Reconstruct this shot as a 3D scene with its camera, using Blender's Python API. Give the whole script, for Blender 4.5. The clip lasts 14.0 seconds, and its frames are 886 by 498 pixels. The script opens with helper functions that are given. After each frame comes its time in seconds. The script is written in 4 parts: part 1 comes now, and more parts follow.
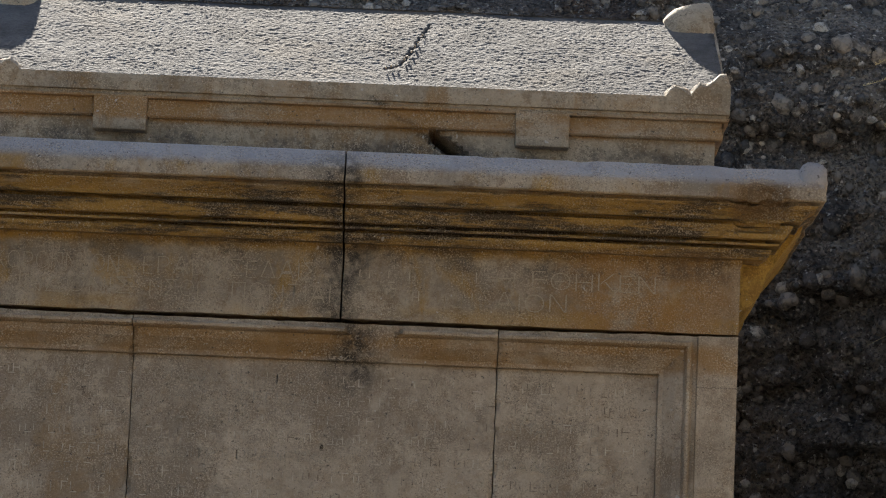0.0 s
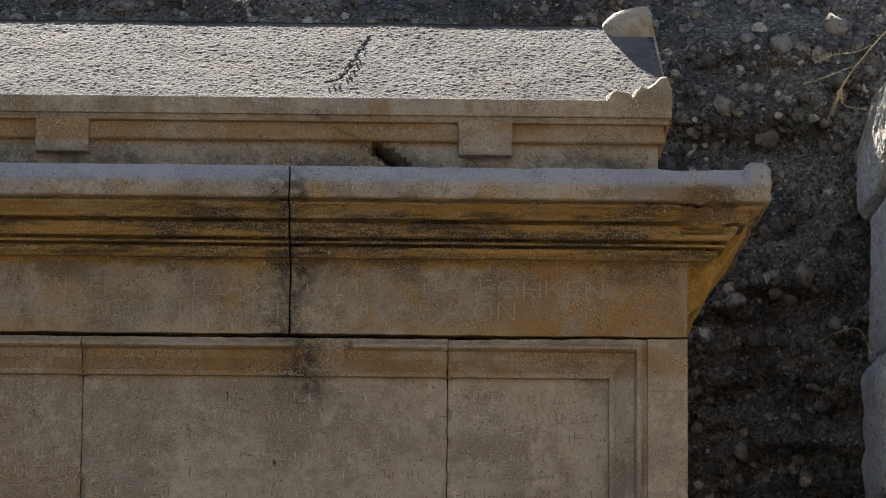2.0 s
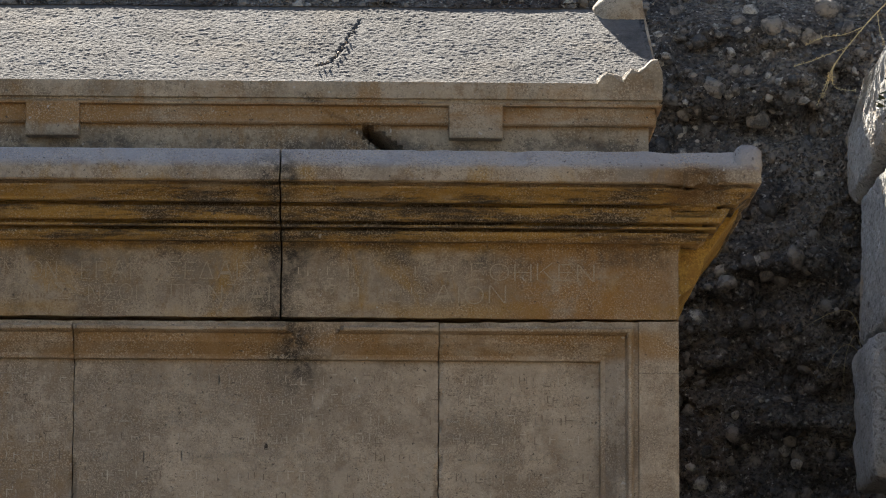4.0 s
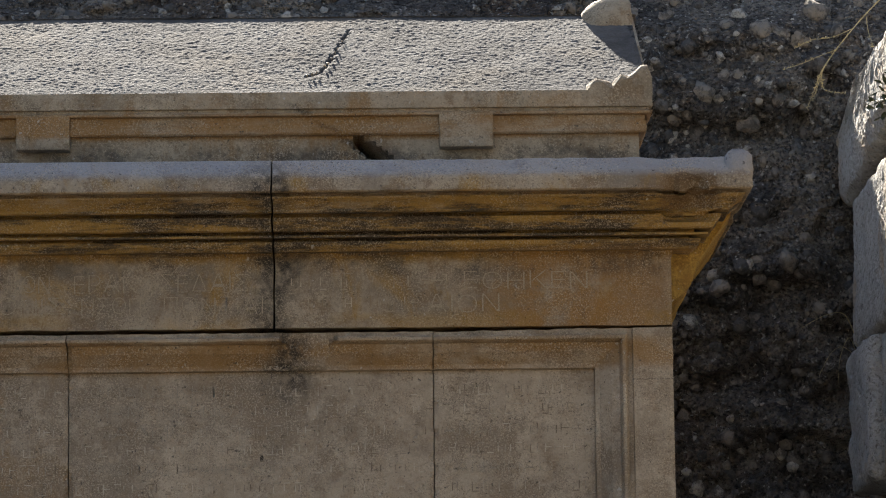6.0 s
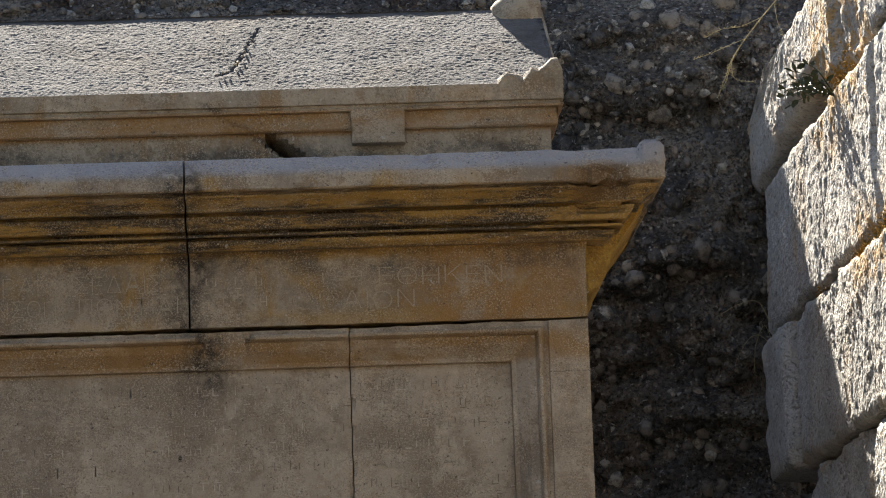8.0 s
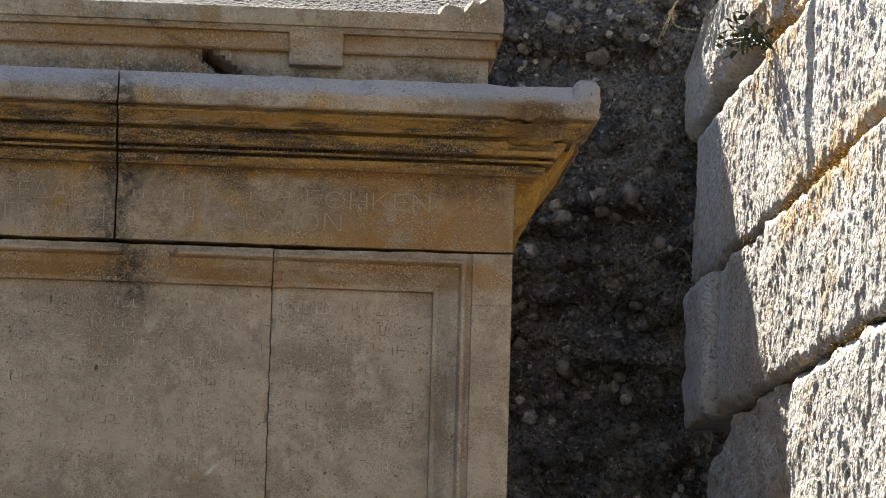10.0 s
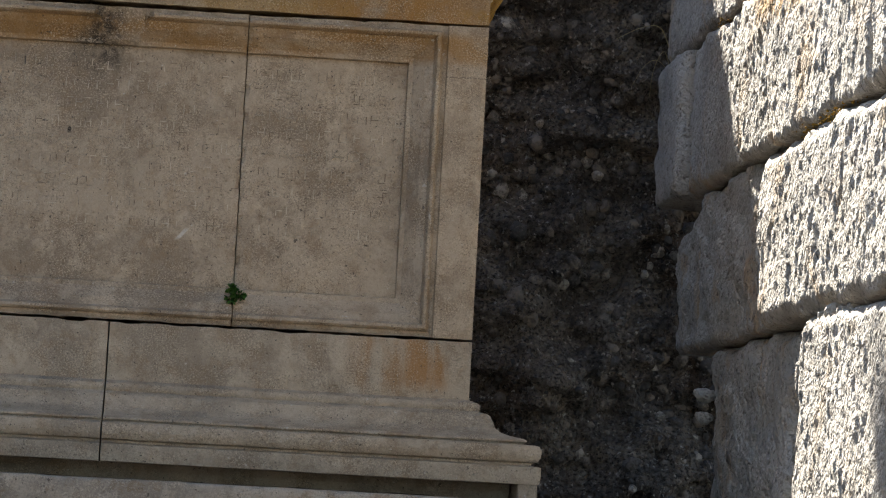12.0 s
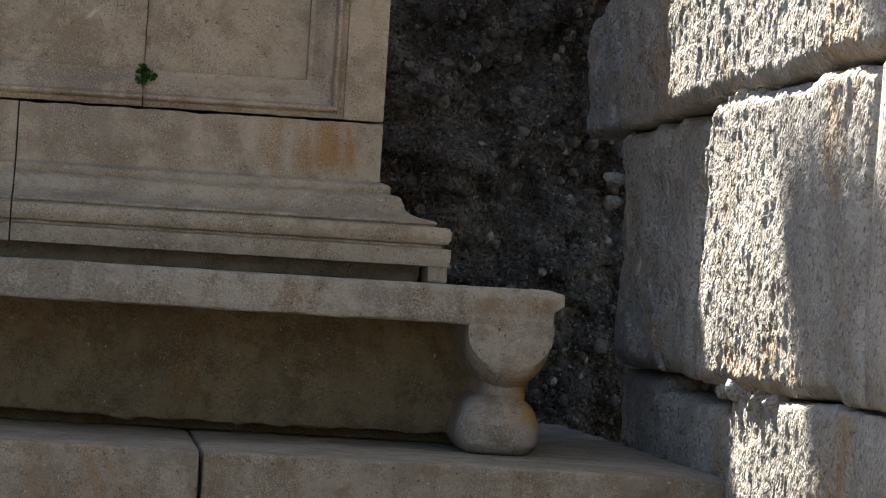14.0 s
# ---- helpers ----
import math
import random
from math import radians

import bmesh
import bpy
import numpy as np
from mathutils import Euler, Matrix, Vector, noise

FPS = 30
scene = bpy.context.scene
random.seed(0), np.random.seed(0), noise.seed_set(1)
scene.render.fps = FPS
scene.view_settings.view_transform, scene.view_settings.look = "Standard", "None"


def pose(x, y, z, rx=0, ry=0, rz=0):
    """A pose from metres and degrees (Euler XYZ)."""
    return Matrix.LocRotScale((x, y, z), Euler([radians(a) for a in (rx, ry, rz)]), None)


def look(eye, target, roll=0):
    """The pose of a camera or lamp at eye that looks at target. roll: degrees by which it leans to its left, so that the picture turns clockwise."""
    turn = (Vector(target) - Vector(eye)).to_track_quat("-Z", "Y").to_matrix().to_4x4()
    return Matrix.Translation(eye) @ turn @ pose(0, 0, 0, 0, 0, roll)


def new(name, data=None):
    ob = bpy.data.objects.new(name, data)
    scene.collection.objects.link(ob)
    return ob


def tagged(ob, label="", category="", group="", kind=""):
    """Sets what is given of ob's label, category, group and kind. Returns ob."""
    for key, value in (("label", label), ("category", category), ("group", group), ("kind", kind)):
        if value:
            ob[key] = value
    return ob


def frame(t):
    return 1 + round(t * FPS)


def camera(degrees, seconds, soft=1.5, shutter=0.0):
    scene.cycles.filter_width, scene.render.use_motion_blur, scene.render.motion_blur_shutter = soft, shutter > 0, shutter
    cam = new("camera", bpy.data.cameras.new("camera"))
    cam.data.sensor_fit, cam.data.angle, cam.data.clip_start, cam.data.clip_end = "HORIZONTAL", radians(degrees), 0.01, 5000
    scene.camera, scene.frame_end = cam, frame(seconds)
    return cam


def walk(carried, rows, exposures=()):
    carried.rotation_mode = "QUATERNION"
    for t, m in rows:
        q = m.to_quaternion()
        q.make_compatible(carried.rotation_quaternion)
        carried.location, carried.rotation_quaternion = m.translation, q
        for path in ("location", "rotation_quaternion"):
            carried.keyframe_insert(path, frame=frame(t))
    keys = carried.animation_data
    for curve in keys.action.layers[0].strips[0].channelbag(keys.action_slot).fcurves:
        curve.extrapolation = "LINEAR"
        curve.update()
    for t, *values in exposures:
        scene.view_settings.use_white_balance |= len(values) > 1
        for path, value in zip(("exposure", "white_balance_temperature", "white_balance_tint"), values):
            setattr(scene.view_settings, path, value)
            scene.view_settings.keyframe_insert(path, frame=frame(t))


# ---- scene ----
EXPO = 2.21
# ---- camera ----
EYE = (-0.7536, -9.4598, -0.2836)
cam = camera(14.152, 14.0, soft=1.15)


def aim(yaw, pitch, roll):
    y, p = radians(yaw), radians(pitch)
    way = Vector((math.sin(y) * math.cos(p), math.cos(y) * math.cos(p), math.sin(p)))
    return look(EYE, Vector(EYE) + way * 10, roll)


# seconds, turn to the right, tilt upwards, lean (degrees): one standing point, a slow pan
PATH = [
    (0.0, -0.276, 8.958, 2.452),
    (0.5, -0.049, 8.980, 1.671),
    (1.0, 0.337, 9.213, 0.971),
    (1.5, 0.525, 9.270, 0.723),
    (2.0, 0.588, 9.152, 0.490),
    (2.5, 0.630, 8.939, 0.480),
    (3.0, 0.675, 8.843, 0.434),
    (5.5, 0.820, 8.998, -0.218),
    (6.0, 0.860, 9.024, -0.654),
    (6.5, 0.951, 9.037, -1.343),
    (7.0, 1.334, 9.035, -1.759),
    (7.5, 1.838, 9.042, -2.172),
    (8.0, 2.250, 8.922, -2.062),
    (8.2, 2.437, 8.635, -1.956),
    (10.3, 3.509, 7.353, 2.594),
    (10.5, 3.561, 6.874, 3.247),
    (11.0, 3.649, 5.992, 3.789),
    (11.5, 3.791, 4.931, 3.640),
    (12.0, 4.006, 4.135, 3.169),
    (12.5, 4.260, 3.172, 3.059),
    (13.0, 4.613, 2.399, 3.096),
    (13.5, 5.114, 1.599, 3.212),
    (14.0, 5.637, 0.729, 3.532),
]
walk(cam, [(t, aim(*turn)) for t, *turn in PATH], exposures=[(t, EXPO + e) for t, e in ((0.0, 0.0), (8.2, 0.0), (10.3, 0.33), (11.5, 0.36), (13.0, 0.24), (14.0, 0.18))])

# ---- light ----
SUN_WAY = Vector((-0.212, 1.0, 0.855)).normalized()
sun_data = bpy.data.lights.new("sun", "SUN")
sun_data.energy, sun_data.angle, sun_data.color = 5.0, radians(0.55), (1.0, 0.93, 0.82)
sun = new("sun", sun_data)
sun.matrix_world = look(SUN_WAY * 40, (0, 0, 0))
world = bpy.data.worlds.new("sky")
scene.world = world
world.use_nodes = True
sky = world.node_tree.nodes.new("ShaderNodeTexSky")
sky.sky_type, sky.sun_disc = "NISHITA", False
sky.sun_elevation = math.asin(SUN_WAY.z)
sky.sun_rotation = math.atan2(SUN_WAY.x, SUN_WAY.y)
sky.air_density, sky.dust_density = 1.0, 1.5
world.node_tree.links.new(sky.outputs[0], world.node_tree.nodes["Background"].inputs[0])
world.node_tree.nodes["Background"].inputs[1].default_value = 0.05


# ---- materials ----
class Mat:
    """A small builder of node materials; coordinates are the object's own metres."""

    def __init__(self, name):
        self.m = bpy.data.materials.new(name)
        self.m.use_nodes = True
        self.t = self.m.node_tree
        self.bsdf = self.t.nodes["Principled BSDF"]
        self.pos = self.t.nodes.new("ShaderNodeTexCoord").outputs["Object"]
        split = self.node("ShaderNodeSeparateXYZ", self.pos)
        self.x, self.y, self.z = split.outputs

    def node(self, kind, *values, operation="", feature="", smooth=False):
        n = self.t.nodes.new(kind)
        if operation:
            n.operation = operation
        if feature:
            n.feature = feature
        if smooth:
            n.interpolation_type = "SMOOTHSTEP"
        for i, v in enumerate(values):
            self.put(n.inputs[i], v)
        return n

    def put(self, socket, v):
        if v is None:
            return
        if isinstance(v, bpy.types.NodeSocket):
            self.t.links.new(v, socket)
        elif isinstance(v, tuple) and len(v) == 3 and socket.type == "RGBA":
            socket.default_value = (*v, 1)
        else:
            socket.default_value = v

    def op(self, kind, a, b=None, c=None):
        return self.node("ShaderNodeMath", a, b, c, operation=kind).outputs[0]

    def scaled(self, sx, sy, sz):
        return self.node("ShaderNodeMapping", self.pos, None, None, (sx, sy, sz)).outputs[0]

    def noise(self, scale, detail=4.0, rough=0.55, vec=None, twist=0.0):
        n = self.node("ShaderNodeTexNoise", vec or self.pos)
        for key, v in (("Scale", scale), ("Detail", detail), ("Roughness", rough), ("Distortion", twist)):
            n.inputs[key].default_value = v
        return n.outputs[0]

    def cells(self, scale, vec=None, feature="F1"):
        n = self.node("ShaderNodeTexVoronoi", vec or self.pos, feature=feature)
        n.inputs["Scale"].default_value = scale
        return n.outputs["Distance"]

    def step(self, v, a, b, c=0.0, d=1.0):
        n = self.node("ShaderNodeMapRange", v, a, b, c, d, smooth=True)
        return n.outputs[0]

    def band(self, v, a, b, soft):
        return self.op("MULTIPLY", self.step(v, a - soft, a + soft), self.step(v, b - soft, b + soft, 1.0, 0.0))

    def mul(self, *vs):
        out = vs[0]
        for v in vs[1:]:
            out = self.op("MULTIPLY", out, v)
        return out

    def mix(self, f, a, b):
        n = self.t.nodes.new("ShaderNodeMix")
        n.data_type = "RGBA"
        self.put(n.inputs[0], f)
        self.put(n.inputs[6], a)
        self.put(n.inputs[7], b)
        return n.outputs[2]

    def random(self):
        return self.node("ShaderNodeObjectInfo").outputs["Random"]

    def island(self):
        return self.node("ShaderNodeNewGeometry").outputs["Random Per Island"]

    def done(self, colour, rough=0.85, bumps=()):
        self.put(self.bsdf.inputs["Base Color"], colour)
        self.put(self.bsdf.inputs["Roughness"], rough)
        self.bsdf.inputs["Specular IOR Level"].default_value = 0.25
        last = None
        for height, depth in bumps:
            n = self.t.nodes.new("ShaderNodeBump")
            n.inputs["Strength"].default_value = 1.0
            n.inputs["Distance"].default_value = depth
            self.put(n.inputs["Height"], height)
            if last:
                self.put(n.inputs["Normal"], last)
            last = n.outputs[0]
        if last:
            self.put(self.bsdf.inputs["Normal"], last)
        return self.m


def marble(name, pale, grey, rust, rust_amount=0.4, soot_amount=0.3, extra=None, grain=0.0016, mottle=0.7):
    """Weathered limestone: cloudy base, pale worn patches, rusty washes, lichen and a patchy grain."""
    m = Mat(name)
    col = m.mix(m.step(m.noise(3.4, 11.0, 0.76), 0.42, 0.58), pale, grey)
    brown = tuple(c * k for c, k in zip(grey, (0.85, 0.70, 0.54)))
    col = m.mix(m.mul(m.step(m.noise(13.0, 9.0, 0.74), 0.49, 0.60), mottle), col, brown)
    col = m.mix(m.mul(m.step(m.noise(7.5, 10.0, 0.78, m.scaled(1.0, 1.0, 0.8)), 0.53, 0.62), 0.5), col, tuple(c * 1.28 for c in pale))
    wash = m.noise(3.1, 8.0, 0.7, m.scaled(1.4, 1.4, 0.7), 0.6)
    col = m.mix(m.mul(m.step(wash, 0.62 - 0.26 * rust_amount, 0.76 - 0.26 * rust_amount), 0.65), col, rust)
    if extra:
        col = extra(m, col)
    soot = m.noise(7.0, 10.0, 0.78, m.scaled(1.0, 1.0, 0.5))
    col = m.mix(m.mul(m.step(soot, 0.55, 0.68), soot_amount), col, (0.035, 0.03, 0.026))
    patchy = m.step(m.noise(9.0, 5.0, 0.7), 0.38, 0.62, 0.14, 0.6)
    col = m.mix(m.mul(m.step(m.noise(230.0, 3.0, 0.6), 0.50, 0.62), patchy), col, tuple(min(0.62, c * 1.4) for c in pale))
    col = m.mix(m.mul(m.step(m.noise(190.0, 5.0, 0.75), 0.51, 0.61), patchy), col, tuple(c * 0.45 for c in grey))
    specks = m.mul(m.step(m.noise(85.0, 3.0, 0.6), 0.66, 0.70), 0.75)
    col = m.mix(specks, col, (0.06, 0.05, 0.042))
    dots = m.mul(m.step(m.noise(64.0, 2.0, 0.5), 0.71, 0.74), 0.6)
    col = m.mix(dots, col, (0.50, 0.46, 0.40))
    pits = m.step(m.cells(48.0), 0.03, 0.2)
    return m.done(col, 0.82, [(m.noise(16.0, 2.0, 0.5), 0.006), (m.noise(48.0, 1.5, 0.5), 0.0035), (m.noise(150.0, 1.5, 0.5), grain * 1.3), (pits, 0.002)])


RUST = (0.32, 0.175, 0.028)
BLACK = (0.022, 0.019, 0.016)


def joint_soot(m, col, x0=-1.065, width=0.05, low=0.8, high=1.42):
    """Black run-off that follows the open joint of the two upper blocks."""
    wob = m.op("ADD", m.x, m.op("MULTIPLY", m.op("SUBTRACT", m.noise(9.0, 5.0), 0.5), 0.16))
    mask = m.mul(m.band(wob, x0 - width, x0 + width, 0.045), m.band(m.z, low, high, 0.06), m.step(m.noise(30.0, 5.0, 0.7), 0.3, 0.6))
    return m.mix(m.mul(mask, 0.9), col, BLACK)


def cornice_extra(m, col):
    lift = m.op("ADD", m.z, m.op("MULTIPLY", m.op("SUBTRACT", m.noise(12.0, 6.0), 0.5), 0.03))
    ochre = m.mul(m.band(lift, 1.19, 1.338, 0.012), m.step(m.noise(6.0, 7.0, 0.7, m.scaled(0.5, 1, 2.0)), 0.30, 0.50))
    col = m.mix(m.mul(ochre, 0.9), col, RUST)
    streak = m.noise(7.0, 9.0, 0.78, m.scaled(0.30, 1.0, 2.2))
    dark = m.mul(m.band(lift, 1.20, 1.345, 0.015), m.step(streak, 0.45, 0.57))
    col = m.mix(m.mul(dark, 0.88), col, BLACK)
    stain = m.mul(m.band(m.x, -0.50, -0.02, 0.14), m.step(m.z, 1.24, 1.17), m.step(m.noise(5.0, 8.0, 0.72), 0.36, 0.52))
    col = m.mix(m.mul(stain, 0.85), col, (0.275, 0.138, 0.036))
    torn = m.mul(m.band(m.x, -0.03, 0.115, 0.02), m.band(lift, 1.30, 1.394, 0.008), m.step(m.noise(30.0, 5.0, 0.7), 0.30, 0.42))
    col = m.mix(m.mul(torn, 0.9), col, (0.14, 0.078, 0.028))
    low = m.mul(m.step(lift, 1.06, 1.03), m.step(m.noise(4.0, 5.0, 0.6, m.scaled(0.6, 1, 1)), 0.44, 0.58))
    col = m.mix(m.mul(low, 0.5), col, RUST)
    # Broken darker band across the top of the frieze.
    frieze_dark = m.mul(m.band(lift, 1.145, 1.21, 0.02), m.step(m.noise(9.0, 7.0, 0.7, m.scaled(0.7, 1, 0.7)), 0.47, 0.6))
    col = m.mix(m.mul(frieze_dark, 0.6), col, (0.05, 0.043, 0.036))
    # Bluish sky light on the sloping crown, painted into the stone colour.
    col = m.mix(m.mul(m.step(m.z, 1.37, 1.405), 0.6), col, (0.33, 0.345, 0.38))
    return joint_soot(m, col)


def panel_extra(m, col):
    # Upper frame band: ochre stain and warm ground bounce, both put into the colour.
    top = m.mul(m.band(m.z, 0.90, 0.975, 0.015), m.step(m.noise(5.0, 6.0, 0.6, m.scaled(0.6, 1, 1.5)), 0.35, 0.58))
    col = m.mix(m.mul(top, 0.8), col, (0.27, 0.145, 0.042))
    hole = m.mul(m.band(m.x, -1.107, -1.098, 0.002), m.band(m.z, 0.660, 0.676, 0.004))
    col = m.mix(hole, col, (0.012, 0.010, 0.008))
    tilt = m.op("SUBTRACT", m.x, m.op("MULTIPLY", m.z, 0.8))
    chip = m.mul(m.band(tilt, -1.117, -1.105, 0.003), m.band(m.z, 0.392, 0.420, 0.006))
    col = m.mix(m.mul(chip, 0.8), col, (0.55, 0.52, 0.47))
    wob = m.op("ADD", m.z, m.op("MULTIPLY", m.op("SUBTRACT", m.noise(22.0, 4.0, 0.6), 0.5), 0.02))
    hair = m.mul(m.band(wob, 0.8615, 0.8635, 0.001), m.step(m.x, -0.112, -0.105))
    col = m.mix(m.mul(hair, 0.7), col, (0.05, 0.042, 0.035))
    return joint_soot(m, col, -1.03, 0.05, 0.83, 1.2)


def base_extra(m, col):
    run = m.noise(7.0, 5.0, 0.6, m.scaled(1.0, 1.0, 0.22), 0.4)
    mask = m.mul(m.band(m.x, -0.30, -0.03, 0.05), m.band(m.z, 0.03, 0.165, 0.03), m.step(run, 0.42, 0.56))
    return m.mix(m.mul(mask, 0.8), col, (0.28, 0.135, 0.035))


def seat_extra(m, col):
    """Ochre run-off on the flank of the carved foot and under the seat's end."""
    mask = m.mul(m.step(m.x, 0.29, 0.37), m.band(m.z, -0.60, -0.45, 0.03), m.step(m.noise(12.0, 6.0, 0.7), 0.34, 0.50))
    col = m.mix(m.mul(mask, 0.85), col, (0.36, 0.19, 0.045))
    edge = m.mul(m.band(m.x, 0.22, 0.45, 0.04), m.band(m.z, -0.325, -0.28, 0.012), m.step(m.noise(14.0, 6.0, 0.7), 0.42, 0.56))
    return m.mix(m.mul(edge, 0.7), col, (0.20, 0.125, 0.055))


def lid_extra(m, col):
    wob = m.op("ADD", m.op("MULTIPLY", m.op("ADD", m.x, 0.83), 0.6), m.op("ADD", m.z, m.op("MULTIPLY", m.noise(14.0, 5.0), 0.05)))
    crack = m.mul(m.band(wob, 1.528, 1.545, 0.012), m.band(m.x, -1.02, -0.76, 0.03))
    col = m.mix(m.mul(crack, 0.85), col, BLACK)
    # Dirt and shade along the lid's foot, both mixed into the colour.
    grime_shade = m.mul(m.band(m.z, 1.43, 1.515, 0.02), m.step(m.noise(8.0, 8.0, 0.75, m.scaled(0.8, 1, 1)), 0.42, 0.56))
    col = m.mix(m.mul(grime_shade, 0.7), col, (0.06, 0.052, 0.044))
    ochre = m.mul(m.band(m.z, 1.54, 1.605, 0.008), m.step(m.noise(6.0, 5.0, 0.6, m.scaled(0.4, 1, 2)), 0.34, 0.56))
    return m.mix(m.mul(ochre, 0.8), col, (0.30, 0.15, 0.04))


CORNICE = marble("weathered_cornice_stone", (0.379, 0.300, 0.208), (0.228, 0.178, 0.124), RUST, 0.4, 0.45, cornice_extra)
PANEL = marble("inscribed_panel_stone", (0.408, 0.332, 0.244), (0.253, 0.199, 0.142), (0.25, 0.155, 0.07), 0.2, 0.10, panel_extra, 0.0016, 0.32)
BASE = marble("moulded_base_stone", (0.386, 0.325, 0.246), (0.255, 0.212, 0.160), (0.27, 0.165, 0.075), 0.22, 0.18, base_extra, 0.0016, 0.4)
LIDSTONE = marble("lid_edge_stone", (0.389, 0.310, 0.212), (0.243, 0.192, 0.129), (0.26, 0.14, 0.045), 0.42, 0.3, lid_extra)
SEAT = marble("bench_seat_stone", (0.350, 0.310, 0.256), (0.228, 0.202, 0.168), (0.25, 0.16, 0.08), 0.18, 0.35, seat_extra)
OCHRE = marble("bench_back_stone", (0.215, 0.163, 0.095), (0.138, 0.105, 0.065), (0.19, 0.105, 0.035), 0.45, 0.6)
STEP = marble("step_stone", (0.321, 0.277, 0.217), (0.214, 0.183, 0.142), (0.24, 0.15, 0.07), 0.2, 0.35)
BROKEN = marble("broken_ochre_stone", (0.42, 0.26, 0.06), (0.27, 0.165, 0.045), (0.32, 0.16, 0.02), 0.6, 0.35, None, 0.003)


def make_roof():
    m = Mat("pecked_lid_stone")
    col = m.mix(m.step(m.noise(5.0, 9.0, 0.72), 0.40, 0.60), (0.118, 0.109, 0.100), (0.066, 0.060, 0.055))
    col = m.mix(m.mul(m.step(m.noise(2.4, 6.0, 0.65), 0.50, 0.66), 0.45), col, (0.19, 0.15, 0.108))
    col = m.mix(m.mul(m.step(m.noise(90.0, 5.0, 0.75), 0.52, 0.62), 0.7), col, (0.075, 0.067, 0.06))
    peck = m.noise(125.0, 2.0, 0.5, m.scaled(1.15, 0.9, 0.9), 0.2)
    return m.done(col, 0.95, [(peck, 0.0035), (m.noise(260.0, 2.0), 0.0012)])


ROOF = make_roof()


def make_wall_stone():
    m = Mat("rough_ashlar_stone")
    r = m.random()
    col = m.mix(m.step(m.noise(3.5, 9.0, 0.72), 0.38, 0.62), (0.48, 0.45, 0.40), (0.31, 0.29, 0.255))
    col = m.mix(m.mul(r, 0.35), col, (0.39, 0.37, 0.34))
    rust = m.mul(m.step(m.noise(2.6, 7.0, 0.7, m.scaled(1, 0.9, 0.9), 0.6), 0.52, 0.66), 0.6)
    col = m.mix(rust, col, (0.43, 0.28, 0.135))
    wob = m.op("ADD", m.z, m.op("MULTIPLY", m.op("SUBTRACT", m.noise(5.0, 6.0, 0.7), 0.5), 0.3))
    lichen = m.op("ADD", m.mul(m.band(wob, 1.06, 1.26, 0.05), m.band(m.y, -1.3, 0.15, 0.2)), m.mul(m.band(wob, 1.55, 2.0, 0.08), m.band(m.y, -0.25, 0.75, 0.15)))
    lichen = m.op("ADD", lichen, m.mul(m.band(wob, -0.46, -0.36, 0.05), m.band(m.y, -2.1, -1.1, 0.15), 0.5))
    col = m.mix(m.mul(lichen, m.step(m.noise(11.0, 7.0, 0.72), 0.44, 0.55), 0.85), col, (0.45, 0.25, 0.06))
    pit = m.noise(68.0, 6.0, 0.68, None, 0.6)
    col = m.mix(m.mul(m.step(pit, 0.47, 0.37), 0.8), col, (0.15, 0.13, 0.11))
    col = m.mix(m.mul(m.step(m.noise(150.0, 4.0, 0.7), 0.54, 0.64), 0.5), col, (0.26, 0.24, 0.215))
    return m.done(col, 0.92, [(m.noise(26.0, 1.5, 0.5), 0.010), (m.noise(68.0, 1.5, 0.5), 0.012), (m.noise(150.0, 1.5, 0.5), 0.004)])


WALLSTONE = make_wall_stone()


def make_cliff():
    m = Mat("conglomerate_earth")
    col = m.mix(m.step(m.noise(3.0, 9.0, 0.75), 0.40, 0.60), (0.20, 0.166, 0.132), (0.076, 0.064, 0.055))
    col = m.mix(m.mul(m.step(m.noise(1.3, 6.0, 0.65), 0.50, 0.62), 0.6), col, (0.075, 0.045, 0.027))
    col = m.mix(m.mul(m.step(m.noise(30.0, 8.0, 0.8), 0.53, 0.64), 0.7), col, (0.27, 0.245, 0.215))
    col = m.mix(m.mul(m.step(m.noise(75.0, 5.0, 0.75), 0.50, 0.60), 0.8), col, (0.014, 0.012, 0.011))
    col = m.mix(m.mul(m.step(m.noise(5.5, 7.0, 0.75), 0.54, 0.64), 0.7), col, (0.020, 0.017, 0.016))
    col = m.mix(m.mul(m.step(m.noise(60.0, 2.0, 0.5), 0.64, 0.69), 0.85), col, (0.34, 0.31, 0.27))
    return m.done(col, 0.95, [(m.noise(14.0, 2.0, 0.5), 0.05), (m.cells(45.0), 0.03), (m.noise(110.0, 1.5, 0.5), 0.012)])


def make_pebbles():
    m = Mat("embedded_pebbles")
    r = m.island()
    col = m.mix(m.step(r, 0.1, 0.75), (0.066, 0.062, 0.060), (0.20, 0.168, 0.135))
    col = m.mix(m.step(r, 0.86, 0.92), col, (0.36, 0.325, 0.275))
    col = m.mix(m.mul(m.step(m.noise(22.0, 8.0, 0.78), 0.46, 0.58), 0.75), col, (0.040, 0.034, 0.029))
    col = m.mix(m.mul(m.step(m.noise(110.0, 4.0, 0.7), 0.54, 0.64), 0.5), col, (0.17, 0.15, 0.13))
    return m.done(col, 0.9, [(m.noise(60.0, 1.5, 0.5), 0.010)])


CLIFF, PEBBLES = make_cliff(), make_pebbles()


def make_plain(name, a, b, scale, rough=0.8, depth=0.002):
    m = Mat(name)
    col = m.mix(m.step(m.noise(scale, 6.0, 0.65), 0.36, 0.64), a, b)
    return m.done(col, rough, [(m.noise(scale * 4, 1.5, 0.5), depth)])


